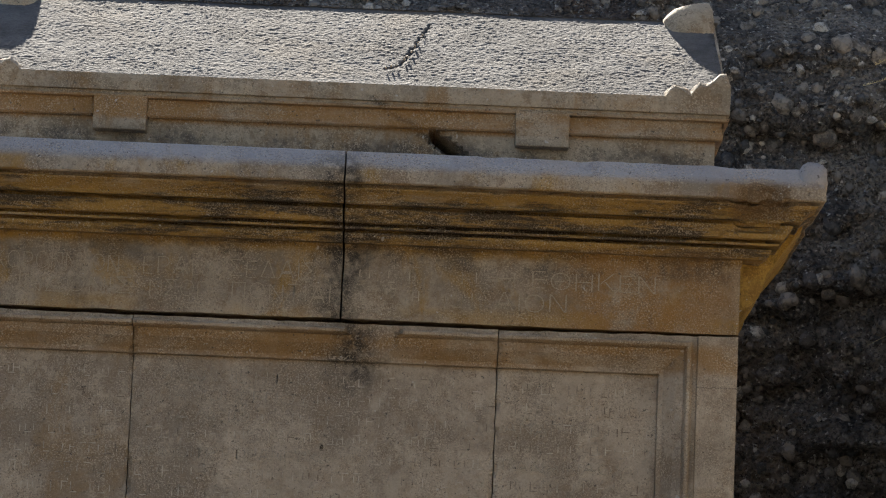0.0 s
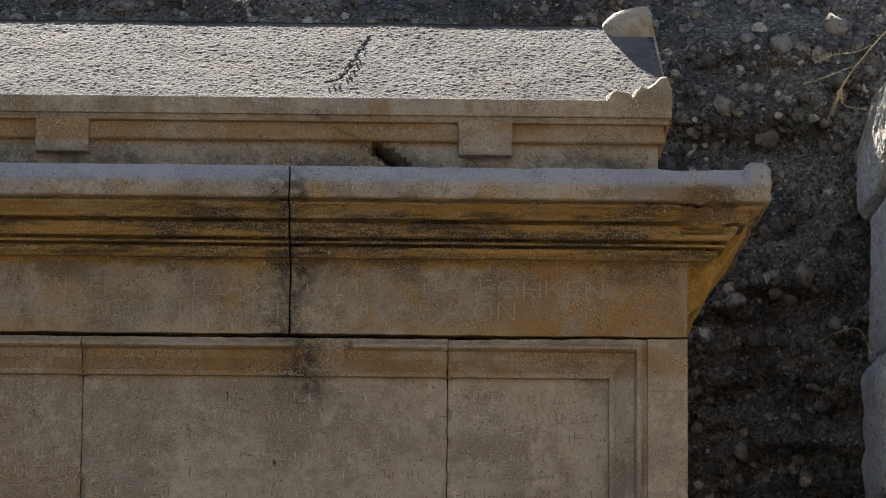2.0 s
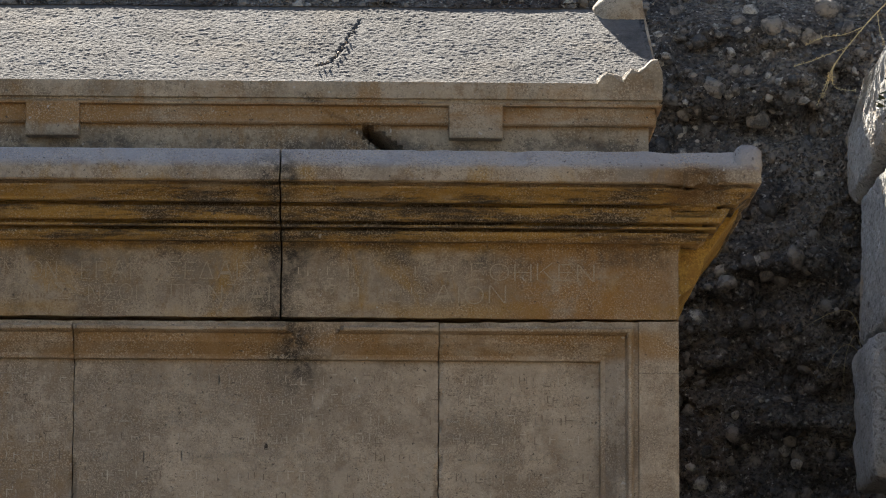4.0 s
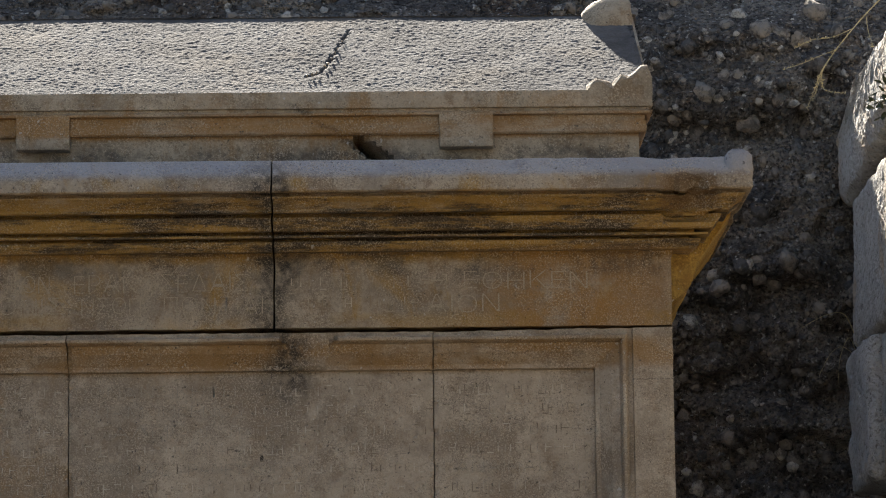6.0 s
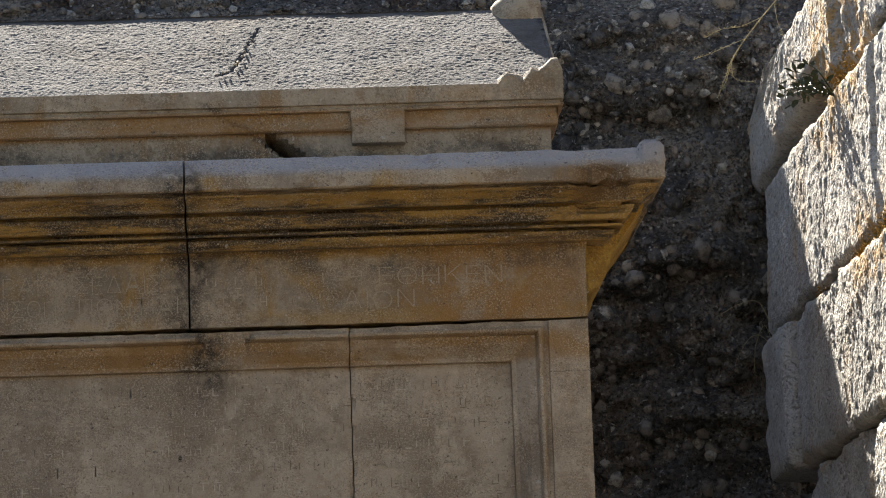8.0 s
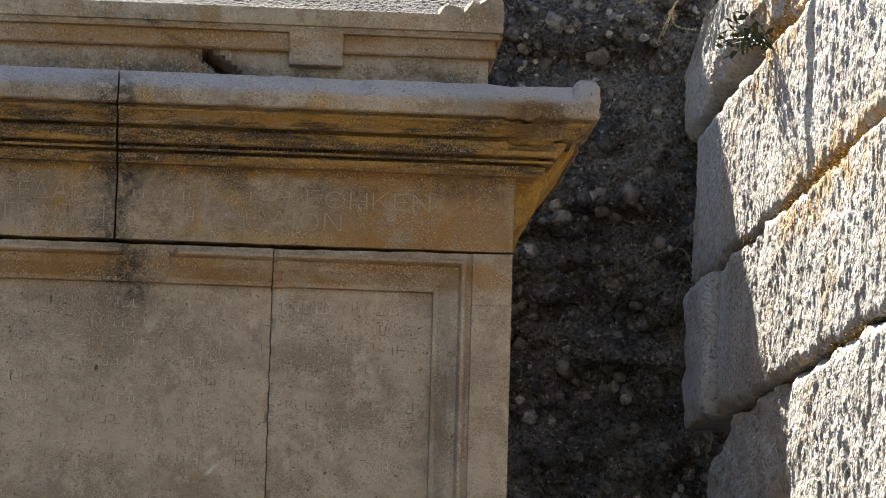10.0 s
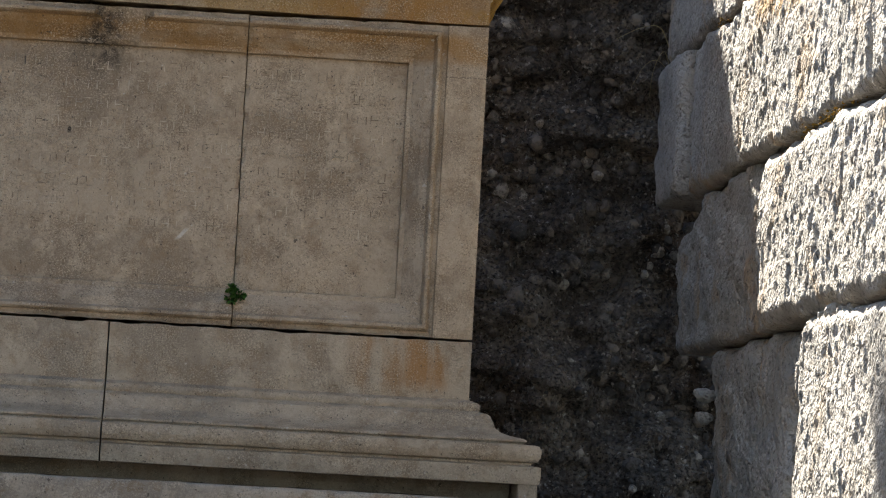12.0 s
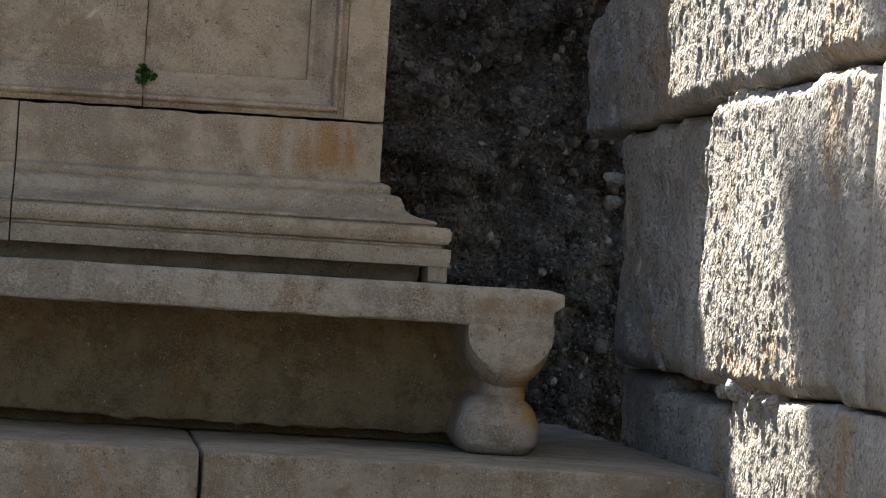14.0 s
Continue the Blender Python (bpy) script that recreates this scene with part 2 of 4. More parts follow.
GROUND = make_plain("dry_gravel_ground", (0.215, 0.177, 0.132), (0.14, 0.115, 0.086), 5.0, 0.95, 0.01)
LEAF = make_plain("fresh_leaf", (0.028, 0.085, 0.012), (0.05, 0.12, 0.02), 60.0, 0.55, 0.0005)
DARKLEAF = make_plain("dark_leathery_leaf", (0.03, 0.04, 0.018), (0.06, 0.065, 0.03), 60.0, 0.5, 0.0005)
STRAW = make_plain("dry_straw", (0.42, 0.34, 0.18), (0.28, 0.23, 0.12), 40.0, 0.7, 0.0005)
MOSS = make_plain("dry_orange_moss", (0.36, 0.21, 0.035), (0.22, 0.125, 0.03), 50.0, 0.95, 0.003)
CUT = make_plain("worn_letter_cut", (0.47, 0.385, 0.275), (0.25, 0.185, 0.115), 22.0, 0.85, 0.001)
CUTDARK = make_plain("dusty_letter_cut", (0.165, 0.125, 0.088), (0.50, 0.43, 0.335), 22.0, 0.85, 0.001)


# ---- mesh helpers ----
def link(name, bm, material, parent=None, label="", smooth=False):
    me = bpy.data.meshes.new(name)
    bmesh.ops.recalc_face_normals(bm, faces=bm.faces)
    bm.to_mesh(me)
    bm.free()
    me.materials.append(material)
    if smooth:
        me.shade_smooth()
    ob = new(name, me)
    if parent:
        ob.parent = parent
    if label:
        tagged(ob, label)
    return ob


part = link


def empty(name, place, label, category, group="", kind=""):
    ob = new(name)
    ob.empty_display_size = 0.1
    return tagged(ob, label, category, group, kind)


def nz(p, s, seed=0.0):
    return noise.noise(Vector((p[0] * s + seed, p[1] * s + seed * 1.7, p[2] * s - seed)))


def spread(a, b, step):
    n = max(1, round(abs(b - a) / step))
    return [a + (b - a) * i / n for i in range(n + 1)]


def sheet(bm, rows, close_ends=False):
    """Joins rows of points (equal lengths) into a quad sheet; close_ends caps first and last row."""
    vs = [[bm.verts.new(p) for p in r] for r in rows]
    for a, b in zip(vs, vs[1:]):
        for i in range(len(a) - 1):
            bm.faces.new((a[i], a[i + 1], b[i + 1], b[i]))
    if close_ends:
        bm.faces.new(vs[0])
        bm.faces.new(vs[-1][::-1])
    return vs


def worn_box(x0, x1, y0, y1, z0, z1, step=0.03, wear=0.004, bulge=0.0, seed=0.0, edge=0.012, out=None):
    """A stone block with a fine skin on all sides: rounded arrises, dents, and a rough bulge on the side named by out."""
    bm = bmesh.new()
    lo, hi = Vector((x0, y0, z0)), Vector((x1, y1, z1))
    mid = (lo + hi) / 2
    steps = step if isinstance(step, tuple) else (step,) * 3
    cuts = [spread(lo[k], hi[k], steps[k]) for k in range(3)]
    for k in range(3):
        if len(cuts[k]) > 3:
            cuts[k] = [lo[k], lo[k] + edge * 0.5, *[c for c in cuts[k] if lo[k] + edge < c < hi[k] - edge], hi[k] - edge * 0.5, hi[k]]
    made = {}

    def vert(p):
        key = tuple(round(c, 5) for c in p)
        if key not in made:
            q = Vector(p)
            near = sorted(min(q[k] - lo[k], hi[k] - q[k]) for k in range(3))
            chip = 0.5 + 0.9 * abs(nz(p, 9, seed + 3))
            pull = max(0.0, 1 - near[1] / edge) * edge * 0.45 * chip
            way = (q - mid)
            way = Vector([c / max(0.01, (hi[k] - lo[k]) / 2) for k, c in enumerate(way)])
            q -= Vector([pull * max(-1, min(1, c)) for c in way])
            d = wear * (nz(p, 11, seed) + 0.6 * nz(p, 27, seed + 5))
            if out is not None:
                axis, sign = out
                inner = min(min(p[k] - lo[k], hi[k] - p[k]) for k in range(3) if k != axis)
                on = (p[axis] - lo[axis]) / (hi[axis] - lo[axis])
                on = 1 - on if sign < 0 else on
                if on > 0.99:
                    rise = min(1.0, inner / 0.035) ** 0.7
                    q[axis] += sign * (bulge * rise * (0.7 + 0.9 * nz(p, 2.6, seed)) + 0.003 * nz(p, 8, seed + 4) * rise + 0.0025 * nz(p, 24, seed + 2) * rise + 0.0042 * nz(p, 58, seed + 9))
            q += way.normalized() * d
            made[key] = bm.verts.new(q)
        return made[key]

    for axis in range(3):
        a, b = [k for k in range(3) if k != axis]
        for side in (lo[axis], hi[axis]):
            for i in range(len(cuts[a]) - 1):
                for j in range(len(cuts[b]) - 1):
                    ps = []
                    for u, v in ((i, j), (i + 1, j), (i + 1, j + 1), (i, j + 1)):
                        p = [0, 0, 0]
                        p[axis], p[a], p[b] = side, cuts[a][u], cuts[b][v]
                        ps.append(vert(p))
                    bm.faces.new(ps)
    return bm


def moulding(profile, xl, xr, yb, left_return, right_return, core=0.3, step=0.02, wear=0.0015, seed=0.0, chips=0.0):
    """A moulded course seen from the front: profile of (outward, z), run from xl to xr with mitred returns to yb."""
    bm = bmesh.new()
    pts = [(-core, profile[0][1]), *profile, (-core, profile[-1][1])]
    rows = []

    def at(kind, s, d, z):
        if kind == "left":
            return (xl - d, s if d > -core else s, z)
        if kind == "right":
            return (xr + d, s, z)
        return (s, -d, z)

    stations = []
    if left_return:
        stations += [("left", s) for s in spread(yb, 0.0, 0.06)[:-1]]
    stations += [("front", s) for s in spread(xl, xr, step)]
    reach = max(d for d, z in profile)
    if right_return and reach > 0.01:
        stations += [("front", s) for s in spread(xr, xr + reach, step)[1:]]
    if right_return:
        stations += [("right", s) for s in spread(0.0, yb, 0.04)[1:]]
    for kind, s in stations:
        row = []
        for i, (d, z) in enumerate(pts):
            if kind == "front":
                x = s
                if right_return and s >= xr:
                    x = min(s, xr + d)
                if left_return and s == xl:
                    x = s - d
                if right_return and s < xr and d < 0:
                    x = min(x, xr + d)
                if left_return and s > xl and d < 0:
                    x = max(x, xl - d)
                p = Vector((x, -d, z))
            elif kind == "right":
                p = Vector((xr + d, max(s, -d), z))
            else:
                p = Vector((xl - d, max(s, -d), z))
            if 0 < i < len(pts) - 1:
                k = wear * (nz(p, 14, seed) + 0.7 * nz(p, 43, seed + 4))
                bite = max(0.0, nz((p.x, p.y, p.z * 0.6), 8.0, seed + 11) - 0.42) * chips if d > 0.02 else 0
                if kind == "front":
                    p.y += k + bite
                    p.z += k * 0.5
                elif kind == "right":
                    p.x -= k + bite
            row.append(tuple(p))
        rows.append(row)
    sheet(bm, rows, True)
    return bm


# ---- ground and cliff ----
def cliff_y(x, z):
    """The profile of the earth face: steep below, leaning back above."""
    if z < 2.13:
        y = 2.12 + 0.10 * (z + 1.8) / 3.35
    elif z < 2.35:
        y = 2.236 + 0.42 * (z - 2.13)
    else:
        y = 2.3284 + 1.14 * (z - 2.35)
    return y


def cliff_dent(x, z):
    """Lumps and hollows of the earth face, from broad bulges down to fist-sized knobs."""
    p = (x, 0.7 * z, z)
    knob = abs(nz(p, 6.5, 14))
    return 0.10 * nz(p, 1.3, 2) + 0.09 * nz(p, 3.7, 5) + 0.075 * nz(p, 9, 8) + 0.10 * (0.25 - knob) * (knob < 0.25) + 0.022 * nz(p, 23, 1) + 0.010 * nz(p, 48, 6)


def build_cliff():
    bm = bmesh.new()
    xs = [-14, -9, -6, -4.5, -3.5, *spread(-2.8, -0.3, 0.035), *spread(-0.28, 1.25, 0.018), 1.6, 2.2, 3.5, 6, 12]
    zs = [*spread(-1.9, -0.8, 0.15), *spread(-0.75, 2.6, 0.018), *spread(2.63, 3.1, 0.035), 3.4, 4, 4.5]
    rows = []
    for z in zs:
        row = []
        for x in xs:
            d = cliff_dent(x, z)
            row.append((x, cliff_y(x, z) + d, z + 0.4 * d))
        rows.append(row)
    top = rows[-1]
    for k in (3, 20, 400):
        rows.append([(x * (1 + k * 0.01), y + k, z + 0.35 * min(k, 6)) for x, y, z in top])
    sheet(bm, rows)
    return tagged(link("backdrop_cliff", bm, CLIFF, None, "", True), "dark conglomerate earth cliff rising behind the tomb", "cliff", "", "structure")


def stone_lump(bm, c, r, seed, sides=1, flat=0.7):
    made = bmesh.ops.create_icosphere(bm, subdivisions=sides, radius=1.0)["verts"]
    turn = Euler((seed * 3.1, seed * 1.7, seed * 2.3)).to_matrix()
    for v in made:
        k = 1 + 0.45 * nz(v.co, 1.4, seed)
        q = turn @ Vector((v.co.x * r * k, v.co.y * r * k * flat, v.co.z * r * k * 0.85))
        v.co = Vector(c) + q


def lump_mesh(name, spots, material, parent=None, flat=0.7):
    """Many small stones in one mesh, from a template."""
    proto = []
    for k in range(6):
        bm = bmesh.new()
        stone_lump(bm, (0, 0, 0), 1.0, k * 1.37 + 0.3, 2 if len(spots) < 40 else 1, flat)
        bm.verts.index_update()
        proto.append(([v.co.copy() for v in bm.verts], [[v.index for v in f.verts] for f in bm.faces]))
        bm.free()
    verts, faces = [], []
    for i, (c, r) in enumerate(spots):
        pv, pf = proto[i % 6]
        turn = Euler((i * 1.1, i * 2.3, i * 0.7)).to_matrix()
        n = len(verts)
        verts += [tuple(Vector(c) + turn @ v * r) for v in pv]
        faces += [[n + k for k in f] for f in pf]
    me = bpy.data.meshes.new(name)
    me.from_pydata(verts, [], faces)
    me.materials.append(material)
    if len(spots) < 40:
        me.shade_smooth()
    ob = new(name, me)
    if parent:
        ob.parent = parent
    return ob


def build_pebbles():
    rng = random.Random(7)
    spots = []
    for i in range(9000):
        x = rng.uniform(-0.15, 1.25) if i % 3 else rng.uniform(-2.6, 1.2)
        z = rng.uniform(-0.85, 2.9) if i % 3 else rng.uniform(1.8, 3.0)
        r = 0.0035 * math.exp(rng.random() ** 2.2 * 2.5)
        d = cliff_dent(x, z)
        spots.append(((x, cliff_y(x, z) + d + r * 0.45, z + 0.4 * d), r))
    ob = lump_mesh("pebbles", spots, PEBBLES)
    ob.data.shade_smooth()
    return tagged(ob, "grey and tan pebbles embedded in the cliff face", "pebbles", "", "stuff")


def build_cobbles():
    rng = random.Random(3)
    for x, z, r in ((0.29, 1.80, 0.030), (0.335, 1.81, 0.034), (0.12, 1.80, 0.030), (0.44, 2.0, 0.05), (0.62, 2.28, 0.055), (0.30, 2.1, 0.045), (0.20, 2.0, 0.034),
                    (0.50, 2.34, 0.05), (0.16, 1.0, 0.045), (0.12, 0.92, 0.05), (0.36, 0.35, 0.04), (0.55, 1.55, 0.045), (0.33, 1.45, 0.04), (0.7, 2.4, 0.06)):
        d = cliff_dent(x, z)
        ob = lump_mesh("cobble", [((0, 0, 0), r)], PEBBLES)
        ob.matrix_world = Matrix.Translation((x, cliff_y(x, z) + d + r * 0.15, z + 0.4 * d)) @ Euler((rng.random() * 3, rng.random() * 3, 1)).to_matrix().to_4x4()
        tagged(ob, "rounded tan cobble stuck in the cliff", "stone", "cobbles in the cliff")


def build_ground():
    bm = bmesh.new()
    xs = [-600, -60, -20, -8, *spread(-4, 4, 0.5), 8, 20, 60, 600]
    ys = [-600, -60, -24, *spread(-14, 2.6, 0.6)]
    sheet(bm, [[(x, y, -1.78 + (0.03 * nz((x, y, 0), 0.9) if abs(x) < 10 else 0)) for x in xs] for y in ys])
    return tagged(link("ground", bm, GROUND), "dry pale gravel ground before the monument", "ground", "", "structure")


build_ground()
build_cliff()
build_pebbles()
build_cobbles()

# ---- ashlar side wall: courses of (bottom, top, joints from far to near) ----
WALL_X = 0.745
# each stone: (far end, near end, setback of its face, roughness of its edge)
COURSES = [
    (-1.80, -1.12, ((1.2, -0.6, 0.05, 0.012), (-0.6, -2.1, 0.02, 0.012), (-2.1, -3.6, 0.0, 0.012), (-3.6, -5.5, 0.0, 0.012))),
    (-1.12, -0.463, ((0.90, 0.30, 0.085, 0.022), (0.30, -1.17, 0.070, 0.026), (-1.17, -1.81, 0.018, 0.022), (-1.81, -2.60, 0.004, 0.016), (-2.60, -4.1, 0.0, 0.012), (-4.1, -5.5, 0.0, 0.012))),
    (-0.458, 0.226, ((0.93, 0.17, 0.050, 0.022), (0.09, -0.43, 0.040, 0.026), (-0.765, -2.645, 0.0, 0.020), (-2.645, -4.3, 0.0, 0.016), (-4.3, -5.5, 0.0, 0.012))),
    (0.231, 0.702, ((1.70, 0.95, 0.030, 0.012), (0.95, -0.10, 0.026, 0.012), (-0.10, -2.75, -0.004, 0.026), (-2.75, -4.2, 0.0, 0.012), (-4.2, -5.5, 0.0, 0.012))),
    (0.708, 1.175, ((1.37, 0.42, 0.006, 0.016), (0.41, -1.55, -0.002, 0.016), (-1.55, -3.1, 0.0, 0.016), (-3.1, -5.5, 0.0, 0.012))),
    (1.180, 1.680, ((1.96, -0.33, 0.0, 0.016), (-0.33, -2.6, 0.008, 0.016), (-2.6, -5.5, 0.0, 0.012))),
    (1.690, 2.045, ((2.33, 0.26, -0.004, 0.022),)),
    (1.690, 2.195, ((0.25, -0.30, 0.022, 0.022), (-0.30, -2.0, 0.0, 0.020), (-2.0, -3.7, 0.0, 0.012), (-3.7, -5.5, 0.0, 0.012))),
    (2.202, 2.720, ((0.24, -0.9, 0.0, 0.012), (-0.9, -2.4, 0.0, 0.012), (-2.4, -5.5, 0.0, 0.012))),
]


def wall_warp(c):
    """The common waviness of the hand-cut joints."""
    return Vector((0, 0.050 * nz((0, c.y * 0.6, c.z), 3.2, 31) + 0.018 * nz((0, c.y, c.z), 11, 33), 0.011 * nz((0, c.y, c.z * 0.4), 2.6, 35) + 0.007 * nz((0, c.y, c.z * 0.5), 9.0, 37)))


def wall_stone(low, high, far, near, depth, edge, rng, fine):
    seed = rng.random() * 40
    gap = rng.uniform(0.002, 0.006)
    step = (0.06, 0.0095, 0.0085) if fine else 0.12
    bm = worn_box(WALL_X + depth, WALL_X + 0.45, near + gap, far - gap, low, high, step, 0.004, 0.003 + 0.006 * rng.random(), seed, edge, (0, -1))
    for v in bm.verts:
        c = v.co
        inner = min(c.y - near, far - c.y, (c.z - low) * 1.4, (high - c.z) * 1.4)
        if c.x < WALL_X + 0.2:
            # spalled arrises: shallow shells broken off the face along its edges
            spall = max(0.0, nz(c, 5.5, seed + 13) + 0.30) * max(0.0, 1 - inner / (edge * 2.4))
            c.x += min(0.025, 0.05 * spall) * (edge / 0.026)
            # long shallow dressing furrows, and hollows of a hand's width
            c.x += 0.0035 * nz((0, c.y * 1.0, c.z * 0.35), 26, seed + 21) + 0.006 * nz((0, c.y * 0.7, c.z * 0.7), 4, seed + 23)
            if depth > 0.02:
                c.x += 0.016 * nz((0, c.y * 0.8, c.z), 8, seed + 27) + 0.012 * abs(nz((0, c.y * 1.2, c.z * 0.7), 17, seed + 29)) + 0.005 * nz(c, 40, seed)
        v.co += wall_warp(c)
    return bm


def build_wall():
    wall = empty("wall_side", (0, 0, 0), "rough pale ashlar side wall of big weathered blocks", "wall", "", "structure")
    core = worn_box(WALL_X + 0.22, WALL_X + 0.7, -5.5, 0.75, -1.8, 2.1, 0.4, 0.01)
    part("core", core, WALLSTONE, wall)
    rng = random.Random(11)
    for low, high, stones in COURSES:
        for far, near, depth, edge in stones:
            fine = near > -3.3 and high > -0.9
            top = high - (0.045 if low == -1.12 and far < 0.5 and far > -1.0 else 0.0)
            bm = wall_stone(low, top, far, near, depth, edge, rng, fine)
            if far == 2.33:
                for v in bm.verts:
                    round_off = max(0.0, (v.co.z - 1.90) / 0.15) * max(0.0, (v.co.y - 1.2) / 1.1)
                    v.co.y -= round_off * 0.75
                    under = max(0.0, (1.83 - v.co.z) / 0.12) * max(0.0, 1 - abs(v.co.y - 1.0) / 0.8)
                    v.co.z += 0.10 * under
                    v.co.x += 0.05 * under
            if far == 1.70:
                for v in bm.verts:
                    v.co.z -= 0.09 * max(0.0, min(1.0, (v.co.y - 1.15) / 0.3)) * max(0.0, (v.co.z - 0.5) / 0.2)
            part("stone", bm, WALLSTONE, wall, "", True)
    jamb = worn_box(WALL_X - 0.022, WALL_X + 0.3, 1.47, 2.0, 0.715, 1.180, 0.02, 0.010, 0.008, 5.0, 0.03, (0, -1))
    part("stone", jamb, WALLSTONE, wall, "narrow upright packing stone at the end of the wall", True)
    lower = wall_stone(-0.458, -0.13, -0.44, -0.76, 0.045, 0.026, rng, True)
    part("stone", lower, WALLSTONE, wall, "", True)
    # broken packing stones in the wide joints
    for y, z, r in ((-0.55, 0.10, 0.085), (-0.64, -0.03, 0.075), (-0.60, 0.18, 0.06), (-0.50, -0.08, 0.06), (0.13, 0.10, 0.05)):
        ob = lump_mesh("stone", [((0, 0, 0), r)], WALLSTONE, wall, 0.6)
        ob.location = (WALL_X + 0.062, y, z)
        ob.scale = (0.45, 1.5, 1.0)
    for y, z, r in ((-0.98, 0.222, 0.026), (-1.10, 0.230, 0.032), (-1.22, 0.226, 0.022), (-0.85, 0.214, 0.024), (-1.34, 0.228, 0.018), (-1.50, 0.240, 0.020),
                    (-1.25, -0.468, 0.040), (-1.40, -0.475, 0.034), (-1.55, -0.478, 0.042), (-1.72, -0.474, 0.034), (-1.05, -0.472, 0.030), (0.98, 0.085, 0.032), (0.97, 0.02, 0.026)):
        ob = lump_mesh("stone", [((0, 0, 0), r)], WALLSTONE, wall)
        ob.location = (WALL_X + 0.028, y, z)
        ob.rotation_euler = (y * 7, z * 9, r * 60)
        ob.scale = (0.9, 1.3, 0.85)
    return wall


build_wall()


def build_light_blocking_wall():
    """An unseen plain wall, added opposite to hold back sky and ground light."""
    wall = empty("wall_light_blocker", (0, 0, 0), "unseen plain ashlar wall added opposite to cut side light", "wall", "", "structure")
    for k in range(8):
        low = -1.8 + 0.56 * k
        for i in range(4):
            near = -5.5 + 1.9 * i - 0.6 * (k % 2)
            part("stone", worn_box(-5.05, -4.40, near, near + 1.89, low, low + 0.553, 0.3, 0.006, 0, k + 9.0 * i, 0.02), WALLSTONE, wall)


build_light_blocking_wall()

# ---- the tomb: base, inscribed slabs, entablature, lid ----
XL, XR, YB = -2.236, 0.0, 1.07
tomb = empty("tomb_monument", (0, 0, 0), "weathered inscribed limestone tomb with moulded cornice and pitched lid", "tomb")

BASE_PROFILE = [(0.0, 0.158), (0.0, 0.10), (0.0, 0.05), (0.0, 0.004), (0.014, -0.001), (0.024, -0.005), (0.028, -0.012), (0.028, -0.020), (0.026, -0.025), (0.030, -0.028), (0.046, -0.031), (0.055, -0.037),
                (0.062, -0.053), (0.068, -0.068), (0.083, -0.079), (0.105, -0.087), (0.140, -0.094), (0.146, -0.098), (0.146, -0.102), (0.140, -0.106), (0.142, -0.110), (0.166, -0.109), (0.178, -0.112), (0.183, -0.125),
                (0.182, -0.141), (0.174, -0.153), (0.160, -0.157), (0.160, -0.163), (0.183, -0.167), (0.184, -0.19), (0.181, -0.212)]
part("base_block", moulding(BASE_PROFILE, -0.961, XR, YB, False, True, 0.3, 0.015, 0.0016, 3.0, 0.03), BASE, tomb, "", True)
part("base_block", moulding(BASE_PROFILE, XL, -0.965, YB, True, False, 0.3, 0.015, 0.0016, 6.0, 0.03), BASE, tomb, "", True)
part("base_foot", worn_box(0.124, 0.180, -0.178, 0.2, -0.257, -0.208, 0.012, 0.002, 0, 2.0, 0.012), BASE, tomb)
part("base_core", worn_box(XL + 0.1, 0.122, -0.02, YB, -0.257, -0.208, 0.03, 0.006, 0, 2.0), BASE, tomb, "dark worn recess under the base moulding")

# slabs with a sunk inscription field
FIELD = (-2.128, -0.108, 0.167, 1.0)
FRAME_STEPS = [(-1.0, 0.0), (-0.002, 0.0), (0.001, 0.010), (0.010, 0.012), (0.013, 0.012), (0.015, -0.004), (0.020, -0.010), (0.027, -0.009), (0.032, 0.002), (0.034, 0.018),
               (0.042, 0.021), (0.056, 0.028), (0.072, 0.045), (0.086, 0.058), (0.098, 0.060), (0.1005, 0.078), (0.108, 0.078), (9.0, 0.078)]


def sunk(x, z):
    s = min(x - FIELD[0], FIELD[1] - x, z - FIELD[2], FIELD[3] - z)
    y = FRAME_STEPS[-1][1]
    for (a, ya), (b, yb) in zip(FRAME_STEPS, FRAME_STEPS[1:]):
        if s <= b:
            y = ya + (yb - ya) * (s - a) / (b - a)
            break
    # a broken stretch of the upper frame, with a chipped patch beside it
    if z > 0.905 and abs(x + 0.975) < 0.075 - (0.998 - z) * 0.35:
        y = 0.030 + 0.02 * (0.96 - z) / 0.06 + 0.010 * nz((x, 0, z), 24, 4)
    return y


